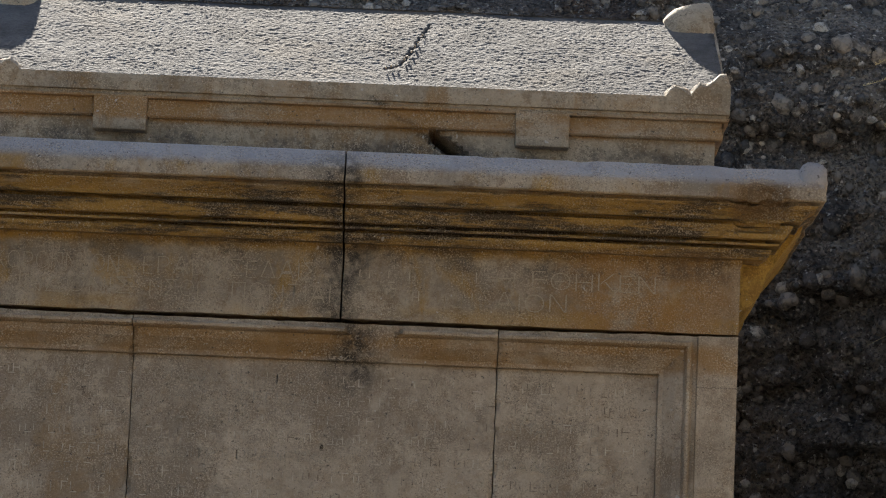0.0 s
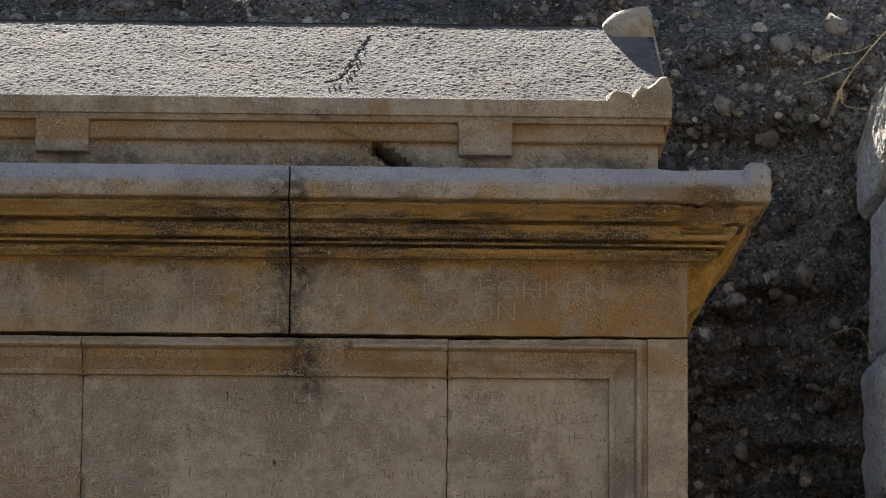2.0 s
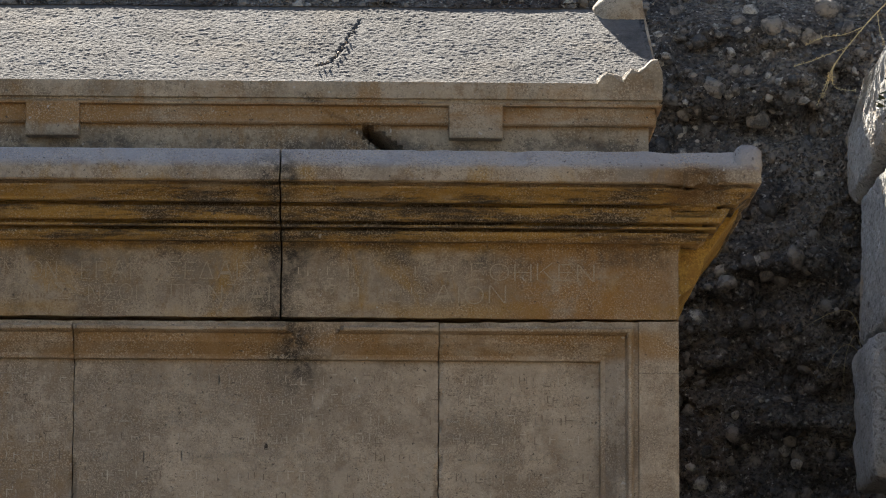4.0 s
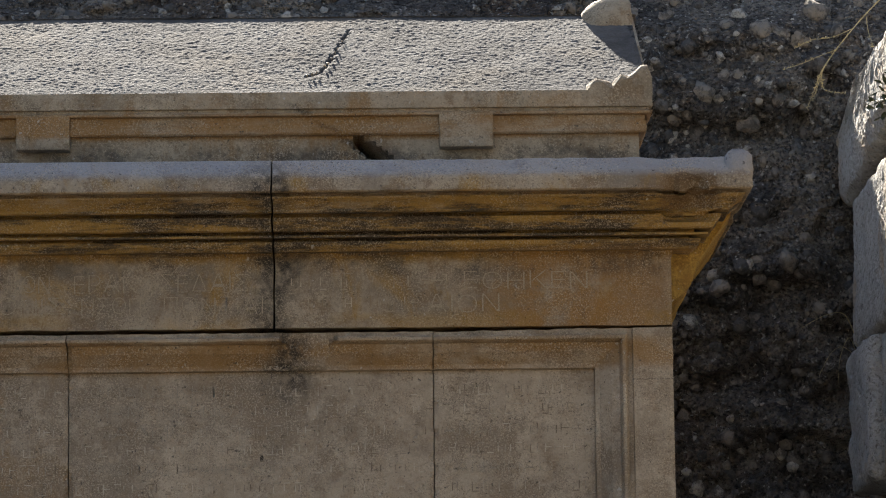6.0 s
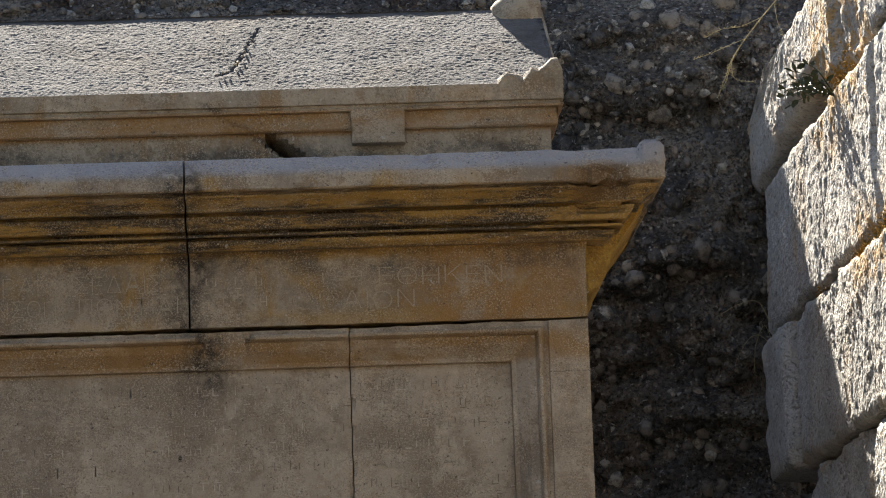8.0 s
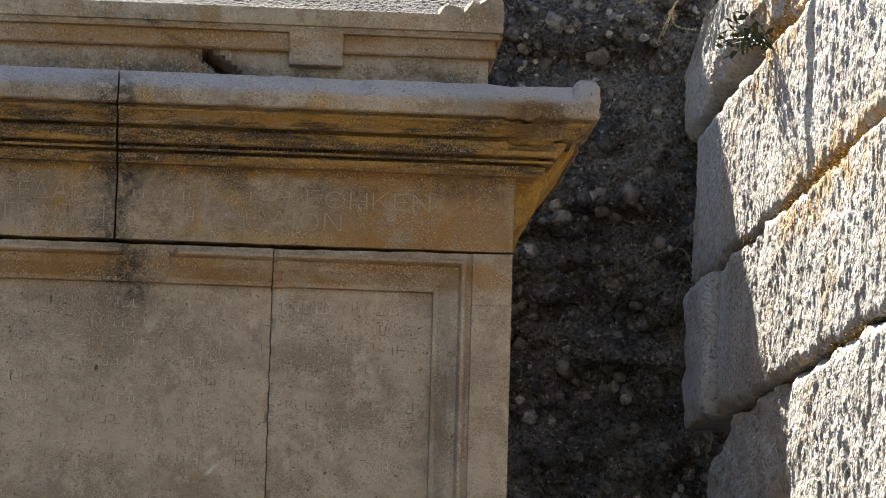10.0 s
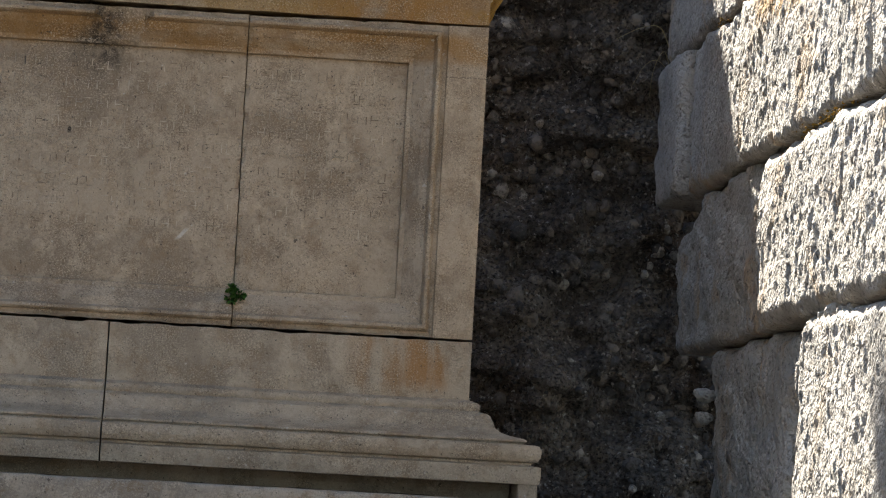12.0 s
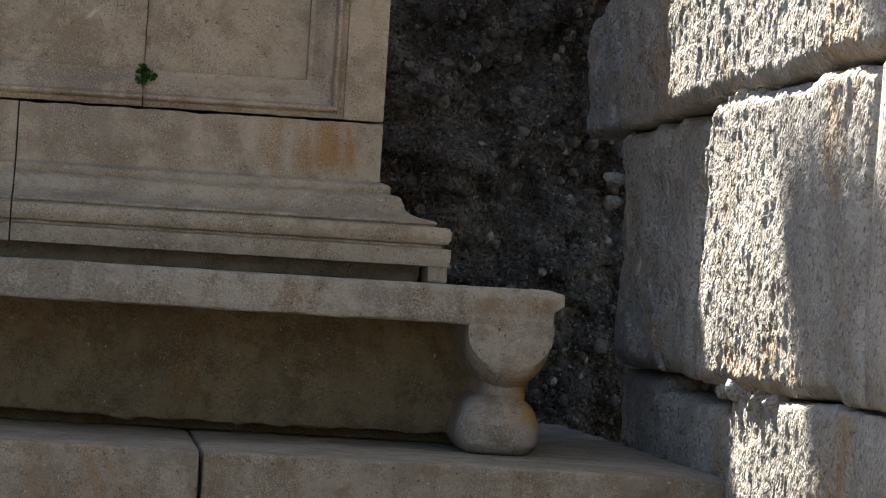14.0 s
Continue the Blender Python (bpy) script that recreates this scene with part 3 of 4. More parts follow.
def slab(x0, x1, label):
    def keys(a, b, marks, fine):
        got = set(spread(a, b, fine))
        for mk in marks:
            if a < mk < b:
                got.add(mk)
        return sorted(got)

    offs = [o for o, _ in FRAME_STEPS[1:-1]]
    xs = keys(x0, x1, [FIELD[0] + o for o in offs] + [FIELD[1] - o for o in offs], 0.012)
    zs = keys(0.164, 0.997, [FIELD[2] + o for o in offs] + [FIELD[3] - o for o in offs], 0.012)
    bm = bmesh.new()
    rows = []
    for z in zs:
        row = []
        for x in xs:
            e = min(x - x0, x1 - x)
            nick = max(0.0, 0.013 - e) * 1.6 * max(0.0, nz((x0, 0, z), 28, 3) + 0.2) if x1 < -0.01 or x - x0 < 0.05 else max(0.0, 0.008 - e) * 0.4
            wave = 0.0010 * nz((0, 0, z), 9, 7) + 0.0020 * nz((0, 0, z), 55, 9) if 0.01 < x1 - x0 and (x - x0 < 0.001 and x0 > XL or x1 - x < 0.001 and x1 < XR) else 0.0
            rise = 0.0016 * nz((x, 0, 0), 9, 12) + 0.0022 * nz((x, 0, 0), 40, 15) + 0.0045 * min(1.0, max(0.0, (x + 0.55) / 0.3)) if z > 0.9965 else (0.004 * max(0.0, nz((x, 0, 0), 15, 18)) + 0.002 * nz((x, 0, 0), 45, 19) if z < 0.1645 else 0.0)
            row.append((x + wave, sunk(x, z) + 0.0012 * nz((x, 0, z), 16, 2) + 0.0008 * nz((x, 1, z), 60, 2) + nick, z + rise))
        rows.append(row)
    vs = sheet(bm, rows)
    rim = [*vs[0], *[r[-1] for r in vs[1:]], *vs[-1][-2::-1], *[r[0] for r in vs[-2:0:-1]]]
    back = [bm.verts.new((v.co.x, 0.35, v.co.z)) for v in rim]
    for i in range(len(rim)):
        j = (i + 1) % len(rim)
        bm.faces.new((rim[i], rim[j], back[j], back[i]))
    bm.faces.new(back)
    return part("panel_slab", bm, PANEL, tomb, label)


slab(XL, -1.6214, "slab with half of a framed inscription")
slab(-1.6190, -0.6416, "")
slab(-0.6390, XR, "slab with the frame's corner and pilaster strip")
part("core", worn_box(XL + 0.02, XR - 0.006, 0.30, YB, 0.155, 1.0, 0.2, 0.003), PANEL, tomb)

CORNICE_PROFILE = [(0.06, 1.437), (0.145, 1.437), (0.158, 1.433), (0.170, 1.420), (0.184, 1.403), (0.199, 1.387), (0.203, 1.375), (0.205, 1.346), (0.200, 1.342), (0.170, 1.344), (0.166, 1.336), (0.187, 1.333),
                   (0.184, 1.329), (0.172, 1.324), (0.158, 1.314), (0.147, 1.305), (0.150, 1.299), (0.146, 1.296), (0.096, 1.301), (0.094, 1.288), (0.127, 1.287), (0.123, 1.278), (0.112, 1.267), (0.107, 1.256), (0.100, 1.253),
                   (0.060, 1.258), (0.058, 1.245), (0.094, 1.244), (0.094, 1.238), (0.046, 1.241), (0.046, 1.231), (0.076, 1.230), (0.072, 1.219), (0.060, 1.210), (0.056, 1.206), (0.006, 1.210), (0.004, 1.198), (0.0, 1.188),
                   (0.0, 1.16), (0.0, 1.12), (0.0, 1.08), (0.0, 1.04), (0.0, 1.008)]


def entablature(x0, x1, left, right, seed, label):
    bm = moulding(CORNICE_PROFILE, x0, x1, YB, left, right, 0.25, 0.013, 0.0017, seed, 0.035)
    if right:
        for v in bm.verts:
            c = v.co
            if c.y < -0.1 and 1.27 < c.z < 1.395:
                wide = 1 - abs(c.x - 0.035) / 0.085
                if wide > 0:
                    c.y += 0.040 * min(1.0, wide * 1.8) * (0.8 + 0.9 * nz(c, 26, 3)) * min(1.0, (1.395 - c.z) / 0.015)
                    c.z += 0.012 * nz(c, 26, 5)
            if c.z > 1.40 and 0.13 > c.x > -0.7:
                c.z -= 0.010 * max(0.0, nz(c, 7, 2) + 0.25) + 0.004 * nz(c, 24, 2)
    for v in bm.verts:
        c = v.co
        if abs(c.x + 1.065) < 0.004:
            c.x += 0.003 * nz((0, c.y, c.z), 22, 4) + 0.002 * nz((0, c.y, c.z), 60, 6)
        if c.z < 1.012 and c.y < 0.01:
            c.z += 0.0025 * nz((c.x, 0, 0), 12, 21)
    return part("entablature_block", bm, CORNICE, tomb, label, True)


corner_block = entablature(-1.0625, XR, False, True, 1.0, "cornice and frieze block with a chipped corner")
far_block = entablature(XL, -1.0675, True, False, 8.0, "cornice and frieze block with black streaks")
for block in (corner_block, far_block):
    block.data.set_sharp_from_angle(angle=radians(28))
for ob in tomb.children:
    if ob.name.startswith("base_block"):
        # the upper arris is broken away in places
        for v in ob.data.vertices:
            if v.co.z > 0.15 and v.co.y < 0.01:
                v.co.z -= 0.012 * max(0.0, nz((v.co.x, 0, 0), 11, 41) - 0.05) + 0.004 * max(0.0, nz((v.co.x, 0, 0), 37, 43))
        ob.data.set_sharp_from_angle(angle=radians(32))

horn = worn_box(0.128, 0.212, -0.205, -0.06, 1.345, 1.462, 0.012, 0.006, 0, 4.0, 0.05)
part("horn", horn, CORNICE, tomb, "worn corner horn of the cornice", True)


def rough_boss():
    """Unfinished stone left under the cornice on the short side."""
    bm = bmesh.new()
    rows = []
    for y in spread(0.06, 0.80, 0.025):
        row = []
        for d, z in ((-0.05, 1.345), (0.19, 1.345), (0.178, 1.32), (0.147, 1.281), (0.117, 1.243), (0.098, 1.21), (0.083, 1.188), (0.072, 1.16), (0.062, 1.134), (0.048, 1.11), (0.030, 1.09), (0.0, 1.072), (-0.05, 1.07)):
            p = (d, y, z)
            k = 0.016 * nz(p, 13, 3) + 0.008 * nz(p, 37, 6)
            row.append((d - 0.004 + (k if d > 0 else 0), y, z + (k if d > 0.01 else 0) - 0.02 * (y - 0.06)))
        rows.append(row)
    sheet(bm, rows, True)
    return bm


part("rough_boss", rough_boss(), BROKEN, tomb, "broken ochre stone under the side cornice")
part("entablature_core", worn_box(XL + 0.2, XR - 0.22, 0.2, YB, 1.004, 1.436, 0.2, 0.003), CORNICE, tomb)

# lid
LX0, LX1, LY0, LY1 = -2.150, -0.036, 0.062, 1.058
RIDGE_Y, RIDGE_Z, EAVE_Z = 0.56, 1.989, 1.664


def lid_edge():
    prof = [(0.0, EAVE_Z), (0.002, 1.655), (0.002, 1.640), (0.0, 1.619), (-0.010, 1.617), (-0.010, 1.610), (0.0, 1.607), (-0.002, 1.600), (-0.020, 1.598), (-0.018, 1.575),
            (-0.016, 1.554), (-0.021, 1.549), (-0.036, 1.550), (-0.036, 1.535), (-0.036, 1.52), (-0.036, 1.508), (-0.036, 1.496), (-0.036, 1.484), (-0.036, 1.472), (-0.036, 1.46), (-0.036, 1.448), (-0.036, 1.436)]
    bm = moulding(prof, LX0, LX1, LY1 - LY0, True, True, 0.4, 0.016, 0.0015, 5.0, 0.0)
    for v in bm.verts:
        v.co.y += LY0
        c = v.co
        gap = 1 - abs((c.z - 1.515) + 0.80 * (c.x + 0.815)) / 0.017
        if gap > 0 and -0.84 < c.x < -0.73 and c.y < 0.2:
            c.y += 0.16 * min(1.0, gap * 2)
    return bm


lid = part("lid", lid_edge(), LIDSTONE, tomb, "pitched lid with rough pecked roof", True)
lid.data.set_sharp_from_angle(angle=radians(30))


CRACK = [(-0.861, 1.926), (-0.893, 1.854), (-0.905, 1.818), (-0.924, 1.778), (-0.947, 1.741), (-0.981, 1.731)]


def crack_gap(x, z):
    """Distance from the crack that runs down the roof."""
    best = 9.0
    for (ax, az), (bx, bz) in zip(CRACK, CRACK[1:]):
        dx, dz = bx - ax, bz - az
        k = max(0.0, min(1.0, ((x - ax) * dx + (z - az) * dz) / (dx * dx + dz * dz)))
        best = min(best, math.hypot(x - ax - k * dx, z - az - k * dz))
    return best


def roof_slope(front):
    bm = bmesh.new()
    rows = []
    for s in spread(0.0, 1.0, 0.0062 if front else 0.05):
        row = []
        for x in spread(LX0 + 0.012, LX1 - 0.006, 0.0036 if front else 0.04):
            y = LY0 + 0.003 + s * (RIDGE_Y - LY0)
            z = EAVE_Z - 0.004 + s * (RIDGE_Z - EAVE_Z)
            p = (x, y, z)
            h = 0.0032 * nz(p, 2.6, 4) + 0.0013 * nz(p, 8, 2)
            if front:
                h += 0.0006 * nz(p, 34, 6) + 0.0017 * nz(p, 112, 1)
                if -1.05 < x < -0.80:
                    g = crack_gap(x + 0.010 * nz(p, 45, 8), z)
                    h -= 0.012 * max(0.0, 1 - g / 0.0045)
            h *= min(1.0, s * 12)
            q = Vector((x, y - h * 0.6, z + h * 0.8))
            q.x -= 0.02 * s if x > LX1 - 0.02 else 0
            row.append(tuple(q) if front else (x, 2 * RIDGE_Y - q.y, q.z))
        rows.append(row)
    sheet(bm, rows)
    return part("roof_slope", bm, ROOF, lid, "rough pecked sloping roof face", True)


roof_slope(True)
roof_slope(False)
flakes = [((x, LY0 + (z - EAVE_Z) / (RIDGE_Z - EAVE_Z) * (RIDGE_Y - LY0) - 0.001, z + 0.001), r) for x, z, r in
          ((-0.884, 1.875, 0.003), (-0.896, 1.843, 0.0035), (-0.903, 1.826, 0.004), (-0.912, 1.802, 0.004), (-0.922, 1.780, 0.005), (-0.930, 1.770, 0.004), (-0.950, 1.742, 0.0045), (-0.964, 1.737, 0.0045), (-0.978, 1.731, 0.004))]
tagged(lump_mesh("crack_rubble", flakes, PANEL, lid, 0.6), "pale stone flakes lifted along the roof crack", kind="stuff")


def gable(x, way):
    """The end wall of the lid with its raking moulding."""
    bm = bmesh.new()
    rows = []
    for d, drop in ((-0.10, 0.0), (0.0, 0.0), (0.004, 0.03), (-0.012, 0.045), (-0.012, 0.4)):
        rows.append([(x + way * d, LY0 + 0.006, EAVE_Z - drop * 0.2 - 0.01), (x + way * d - way * 0.01, RIDGE_Y, RIDGE_Z - min(drop, 0.2) - 0.012), (x + way * d, LY1, EAVE_Z - drop * 0.2 - 0.01)])
    sheet(bm, rows)
    return part("gable", bm, LIDSTONE, lid)


gable(LX1 - 0.004, 1)
gable(LX0 + 0.004, -1)


def ridge_ornament(x, way):
    """A worn half-palmette standing on the end of the ridge."""
    bm = bmesh.new()
    outline = [(-0.152, -0.03), (-0.150, 0.0), (-0.135, 0.018), (-0.115, 0.034), (-0.085, 0.046), (-0.05, 0.053), (-0.022, 0.052), (-0.014, 0.03), (-0.010, -0.01), (-0.004, -0.06), (0.004, -0.10), (0.014, -0.135)]
    rows = []
    for k, y in enumerate((-0.07, -0.055, -0.03, 0.0, 0.03, 0.055, 0.07)):
        f = 1 - (abs(y) / 0.07) ** 2.4 * 0.42
        row = []
        for dx, dz in outline:
            p = (dx, y, dz)
            n = 0.008 * nz(p, 16, 3)
            row.append((x + way * (dx * (0.55 + 0.45 * f) + n), RIDGE_Y + y + n, RIDGE_Z - 0.14 + (dz + 0.14) * f + n))
        row.append((x + way * -0.06, RIDGE_Y + y, RIDGE_Z - 0.16))
        rows.append(row)
    sheet(bm, rows, True)
    return part("ridge_ornament", bm, LIDSTONE, lid, "worn rounded ornament on the ridge end", True)


ridge_ornament(LX1 - 0.012, 1)
ridge_ornament(LX0 + 0.012, -1)


def corner_ornament(x, way):
    """The stumps of a broken corner leaf above the eave."""
    bm = bmesh.new()
    tops = [(-0.178, 0.0), (-0.165, 0.018), (-0.150, 0.027), (-0.135, 0.024), (-0.118, 0.012), (-0.108, 0.008), (-0.098, 0.022), (-0.084, 0.036), (-0.066, 0.032), (-0.05, 0.040), (-0.03, 0.060), (-0.012, 0.062), (0.0, 0.03), (0.001, 0.0)]
    rows = []
    for y, f in ((-0.003, 0.9), (0.003, 1.0), (0.014, 1.0), (0.022, 0.8)):
        row = [(x + way * dx, LY0 + y, EAVE_Z - 0.012 + y * 0.72 + h * f + 0.012 + 0.004 * nz((dx, y, h), 40, 2)) for dx, h in tops]
        rows.append([(x + way * -0.178, LY0 + y, EAVE_Z - 0.02), *row, (x, LY0 + y, EAVE_Z - 0.02)])
    sheet(bm, rows, True)
    return part("corner_ornament", bm, LIDSTONE, lid, "broken stump of a corner leaf")


corner_ornament(LX1, 1)
corner_ornament(LX0, -1)
for x0, x1 in ((-0.617, -0.470), (-1.766, -1.619)):
    part("lifting_boss", worn_box(x0, x1, 0.056, 0.15, 1.508, 1.604, 0.012, 0.0015, 0, x0 * 9, 0.006), LIDSTONE, lid, "square block under the eave")

# ---- bench in front of the tomb ----
bench = empty("stone_bench", (0, 0, 0), "grey limestone bench with a carved clawed foot at its end", "bench")


def seat():
    bm = worn_box(-2.69, 0.452, -0.502, 1.12, -0.356, -0.257, 0.022, 0.003, 0, 3.0, 0.012)
    for v in bm.verts:
        if v.co.x > 0.40 and v.co.z < -0.31:
            v.co.x -= 0.026 * min(1.0, (v.co.x - 0.40) / 0.03)
        if v.co.y < -0.49:
            v.co.z += 0.004 * nz((v.co.x, 0, v.co.z), 7, 5) + 0.003 * nz((v.co.x, 0, v.co.z), 28, 6)
        if v.co.x > 0.415 and v.co.z > -0.285:
            v.co.z -= 0.010 * (v.co.x - 0.415) / 0.035
    return bm


part("seat", seat(), SEAT, bench, "long grey seat slab with a rounded end")
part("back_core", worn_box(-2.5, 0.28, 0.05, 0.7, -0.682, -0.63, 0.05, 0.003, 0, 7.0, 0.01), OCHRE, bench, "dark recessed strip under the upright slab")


def back_panel():
    """The upright slab, its foot eaten away into a ragged dark gap."""
    bm = worn_box(-2.5, 0.30, -0.092, 0.7, -0.654, -0.354, 0.02, 0.004, 0, 7.0, 0.012)
    for v in bm.verts:
        if v.co.z < -0.60 and v.co.y < 0.1:
            v.co.z += (0.010 * nz((v.co.x, 0, 0), 12, 3) + 0.008 * nz((v.co.x, 0, 0), 31, 5)) * (-0.60 - v.co.z) / 0.054
    return bm


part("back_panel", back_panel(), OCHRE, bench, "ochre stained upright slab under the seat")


def foot(cx):
    """A lion-leg support: flat round-bottomed head, narrow waist and a bulging paw."""
    bm = bmesh.new()
    rows = []
    for y, w, low in ((-0.4985, 0.104, 0.459), (-0.497, 0.109, 0.465), (-0.482, 0.110, 0.484), (-0.465, 0.111, 0.497), (-0.445, 0.112, 0.508), (-0.42, 0.112, 0.515), (-0.36, 0.110, 0.518), (-0.06, 0.110, 0.52)):
        row = [(cx + w, y, -0.350)]
        for k in range(25):
            a = math.pi * k / 24
            dx, dz = math.cos(a) * w, math.sin(a) * (low - 0.375)
            n = 0.003 * nz((dx, y, dz), 18, cx)
            row.append((cx + dx + n, y + n, -0.375 - dz))
        row.append((cx - w, y, -0.350))
        rows.append(row)
    sheet(bm, rows, True)
    levels = [(-0.495, 0.062, -0.435), (-0.515, 0.058, -0.436), (-0.530, 0.060, -0.440), (-0.541, 0.070, -0.455), (-0.552, 0.084, -0.480), (-0.572, 0.095, -0.500), (-0.60, 0.102, -0.511),
              (-0.63, 0.108, -0.518), (-0.655, 0.103, -0.514), (-0.672, 0.090, -0.500), (-0.681, 0.070, -0.48)]
    rows = []
    for z, w, yf in levels:
        ring = []
        for k in range(37):
            a = math.pi * k / 36
            ca, sa = math.cos(a), math.sin(a)
            r = (abs(ca) ** 3.6 + abs(sa) ** 3.6) ** (-1 / 3.6)
            x, y = -w * r * ca, yf + 0.12 * (1 - r * sa)
            n = 0.004 * nz((x, y, z), 20, cx)
            ring.append((cx - 0.014 * (z < -0.54) + x + n, y + n, z))
        rows.append([(cx - w, -0.06, z), *ring, (cx + w, -0.06, z)])
    sheet(bm, rows, True)
    return bm


for cx in (0.318, -2.555):
    part("carved_foot", foot(cx), SEAT, bench, "grey clawed support with ochre stains", True).data.set_sharp_from_angle(angle=radians(30))

# ---- stepped platform under the bench ----
platform = empty("stone_platform", (0, 0, 0), "broad pale stone platform step under the bench", "step", "", "structure")
for k, (x0, x1) in enumerate(((-4.6, -1.9), (-1.895, -0.468), (-0.463, 0.800))):
    part("block", worn_box(x0, x1, -1.10, 0.30, -1.16, -0.681, 0.03, 0.003, 0, 3.0 + k, 0.012), STEP, platform)
part("block", worn_box(-4.6, 0.810, 0.304, 2.1, -1.16, -0.683, 0.05, 0.006, 0, 9.0, 0.012), STEP, platform)
for k, (x0, x1) in enumerate(((-4.6, -2.6), (-2.595, -1.1), (-1.095, 0.70))):
    part("block", worn_box(x0, x1, -1.16, 1.0, -1.80, -1.164, 0.08, 0.003, 0, 13.0 + k, 0.012), STEP, platform)

# ---- inscription ----
GLYPHS = {}


def glyph(char):
    """The mesh of one worn capital in the built-in font, one metre high, with its width."""
    if char not in GLYPHS:
        curve = bpy.data.curves.new("letter", "FONT")
        curve.body, curve.size, curve.offset, curve.resolution_u = char, 1.0, -0.024, 3
        temp = new("letter", curve)
        me = bpy.data.meshes.new_from_object(temp.evaluated_get(bpy.context.evaluated_depsgraph_get()))
        bpy.data.objects.remove(temp)
        me.name = "letter"
        xs, zs = [v.co.x for v in me.vertices], [v.co.y for v in me.vertices]
        ax, az, bz = min(xs), min(zs), max(zs)
        for v in me.vertices:
            v.co = ((v.co.x - ax) / (bz - az), 0, (v.co.y - az) / (bz - az))
        GLYPHS[char] = (me, (max(xs) - ax) / (bz - az))
    return GLYPHS[char]


def letters(text, x0, x1, z0, z1, y, parent, material):
    """A line of carved capitals fitted between x0 and x1, each letter a piece of its own."""
    wide = sum(glyph(c)[1] + 0.22 for c in text) - 0.22
    k, x = (x1 - x0) / wide, x0
    for i, c in enumerate(text):
        base, w = glyph(c)
        key = (c, material.name)
        if key not in GLYPHS:
            GLYPHS[key] = base.copy()
            GLYPHS[key].materials.clear()
            GLYPHS[key].materials.append(material)
        ob = new("letter", GLYPHS[key])
        ob.parent = parent
        ob.location = (x, y - 0.0001 * (i % 3), z0 + 0.002 * math.sin(i * 2.1 + x0 * 9))
        ob.scale = (k, 1, z1 - z0)
        x += (w + 0.22) * k


BARS = {}


def bars(x0, x1, z0, z1, y, parent, material, seed):
    """Carving too worn to read: thin plain bars of the letters' size, gathered block by block."""
    rng = random.Random(seed)
    bm = BARS.setdefault(parent.name, (bmesh.new(), parent, material))[0]
    x = x0
    while x < x1:
        h = z0 + (z1 - z0) * rng.uniform(0.0, 0.3)
        t = z1 - (z1 - z0) * rng.uniform(0.0, 0.3)
        if rng.random() < 0.72:
            bm.faces.new([bm.verts.new(p) for p in ((x, y, h), (x + 0.0026, y, h), (x + 0.0026, y, t), (x, y, t))])
        if rng.random() < 0.40:
            q = rng.choice((z0, z1 - 0.002, (z0 + z1) / 2))
            bm.faces.new([bm.verts.new(p) for p in ((x, y - 0.0003, q), (x + 0.018, y - 0.0003, q), (x + 0.018, y - 0.0003, q + 0.0024), (x, y - 0.0003, q + 0.0024))])
        x += rng.uniform(0.012, 0.030)


slabs = [ob for ob in tomb.children if ob.name.startswith("panel_slab")]
left_slab, mid_slab, right_slab = sorted(slabs, key=lambda ob: min(v.co.x for v in ob.data.vertices))
YF, YP = -0.0035, 0.0742
letters("ΚΟΡΟΝΝΕΟΝ", -2.00, -1.665, 1.109, 1.155, YF, far_block, CUT)
letters("ΕΡΑΝΟΣΕΔΑΙΣ", -1.60, -1.135, 1.109, 1.155, YF, far_block, CUT)
letters("ΙΝΔΟΝΙΣ", -1.93, -1.63, 1.049, 1.094, YF, far_block, CUT)
letters("ΝΣΟΠ", -1.58, -1.42, 1.049, 1.094, YF, far_block, CUT)
letters("ΠΟΝΤΙΑΙ", -1.36, -1.095, 1.049, 1.094, YF, far_block, CUT)
bars(-1.02, -0.60, 1.110, 1.155, YF, corner_block, CUT, 2)
letters("ΕΘΗΚΕΝ", -0.557, -0.225, 1.110, 1.156, YF, corner_block, CUT)
bars(-1.00, -0.68, 1.050, 1.095, YF, corner_block, CUT, 5)
letters("ΑΙΟΝ", -0.655, -0.462, 1.048, 1.096, YF, corner_block, CUT)
LINES = [(0.848, "ΡΟΝΑΝΣΙΚΗΤΗΣ", -1.60, -1.13, ""), (0.795, "ΟΠΑΜΟΝΓΕΝΟΥ", -1.59, -1.14, ""), (0.741, "ΑΛΕΙΟ", -1.50, -1.30, "ΑΝΑΓ"), (0.690, "", 0, 0, ""),
         (0.640, "ΔΕΙΜΟΙΤΙΣΕΤΙΡΑΝΕΥΧΟΡΟΣ", -1.60, -0.98, "ΓΑΝΑΙΝΑΟΥ"), (0.587, "", 0, 0, ""), (0.534, "", 0, 0, ""), (0.482, "", 0, 0, ""), (0.430, "", 0, 0, "")]
for k, (z, text, x0, x1, right) in enumerate(LINES):
    h = 0.0145
    bars(-2.02, -1.64, z - h, z + h, YP, left_slab, CUTDARK, k + 20)
    if text:
        letters(text, x0, x1, z - h, z + h, YP, mid_slab, CUTDARK)
    bars(x1 + 0.02 if text else -1.60, -0.66, z - h, z + h, YP, mid_slab, CUTDARK, k + 40)
    if right:
        letters(right, -0.615, -0.615 + 0.037 * len(right), z - h, z + h, YP, right_slab, CUTDARK)
    bars(-0.615 + 0.04 * len(right), -0.225, z - h, z + h, YP, right_slab, CUTDARK, k + 60)

for bm, owner, material in BARS.values():
    tagged(part("worn_carving", bm, material, owner, "illegible worn lines of carving"), kind="stuff")


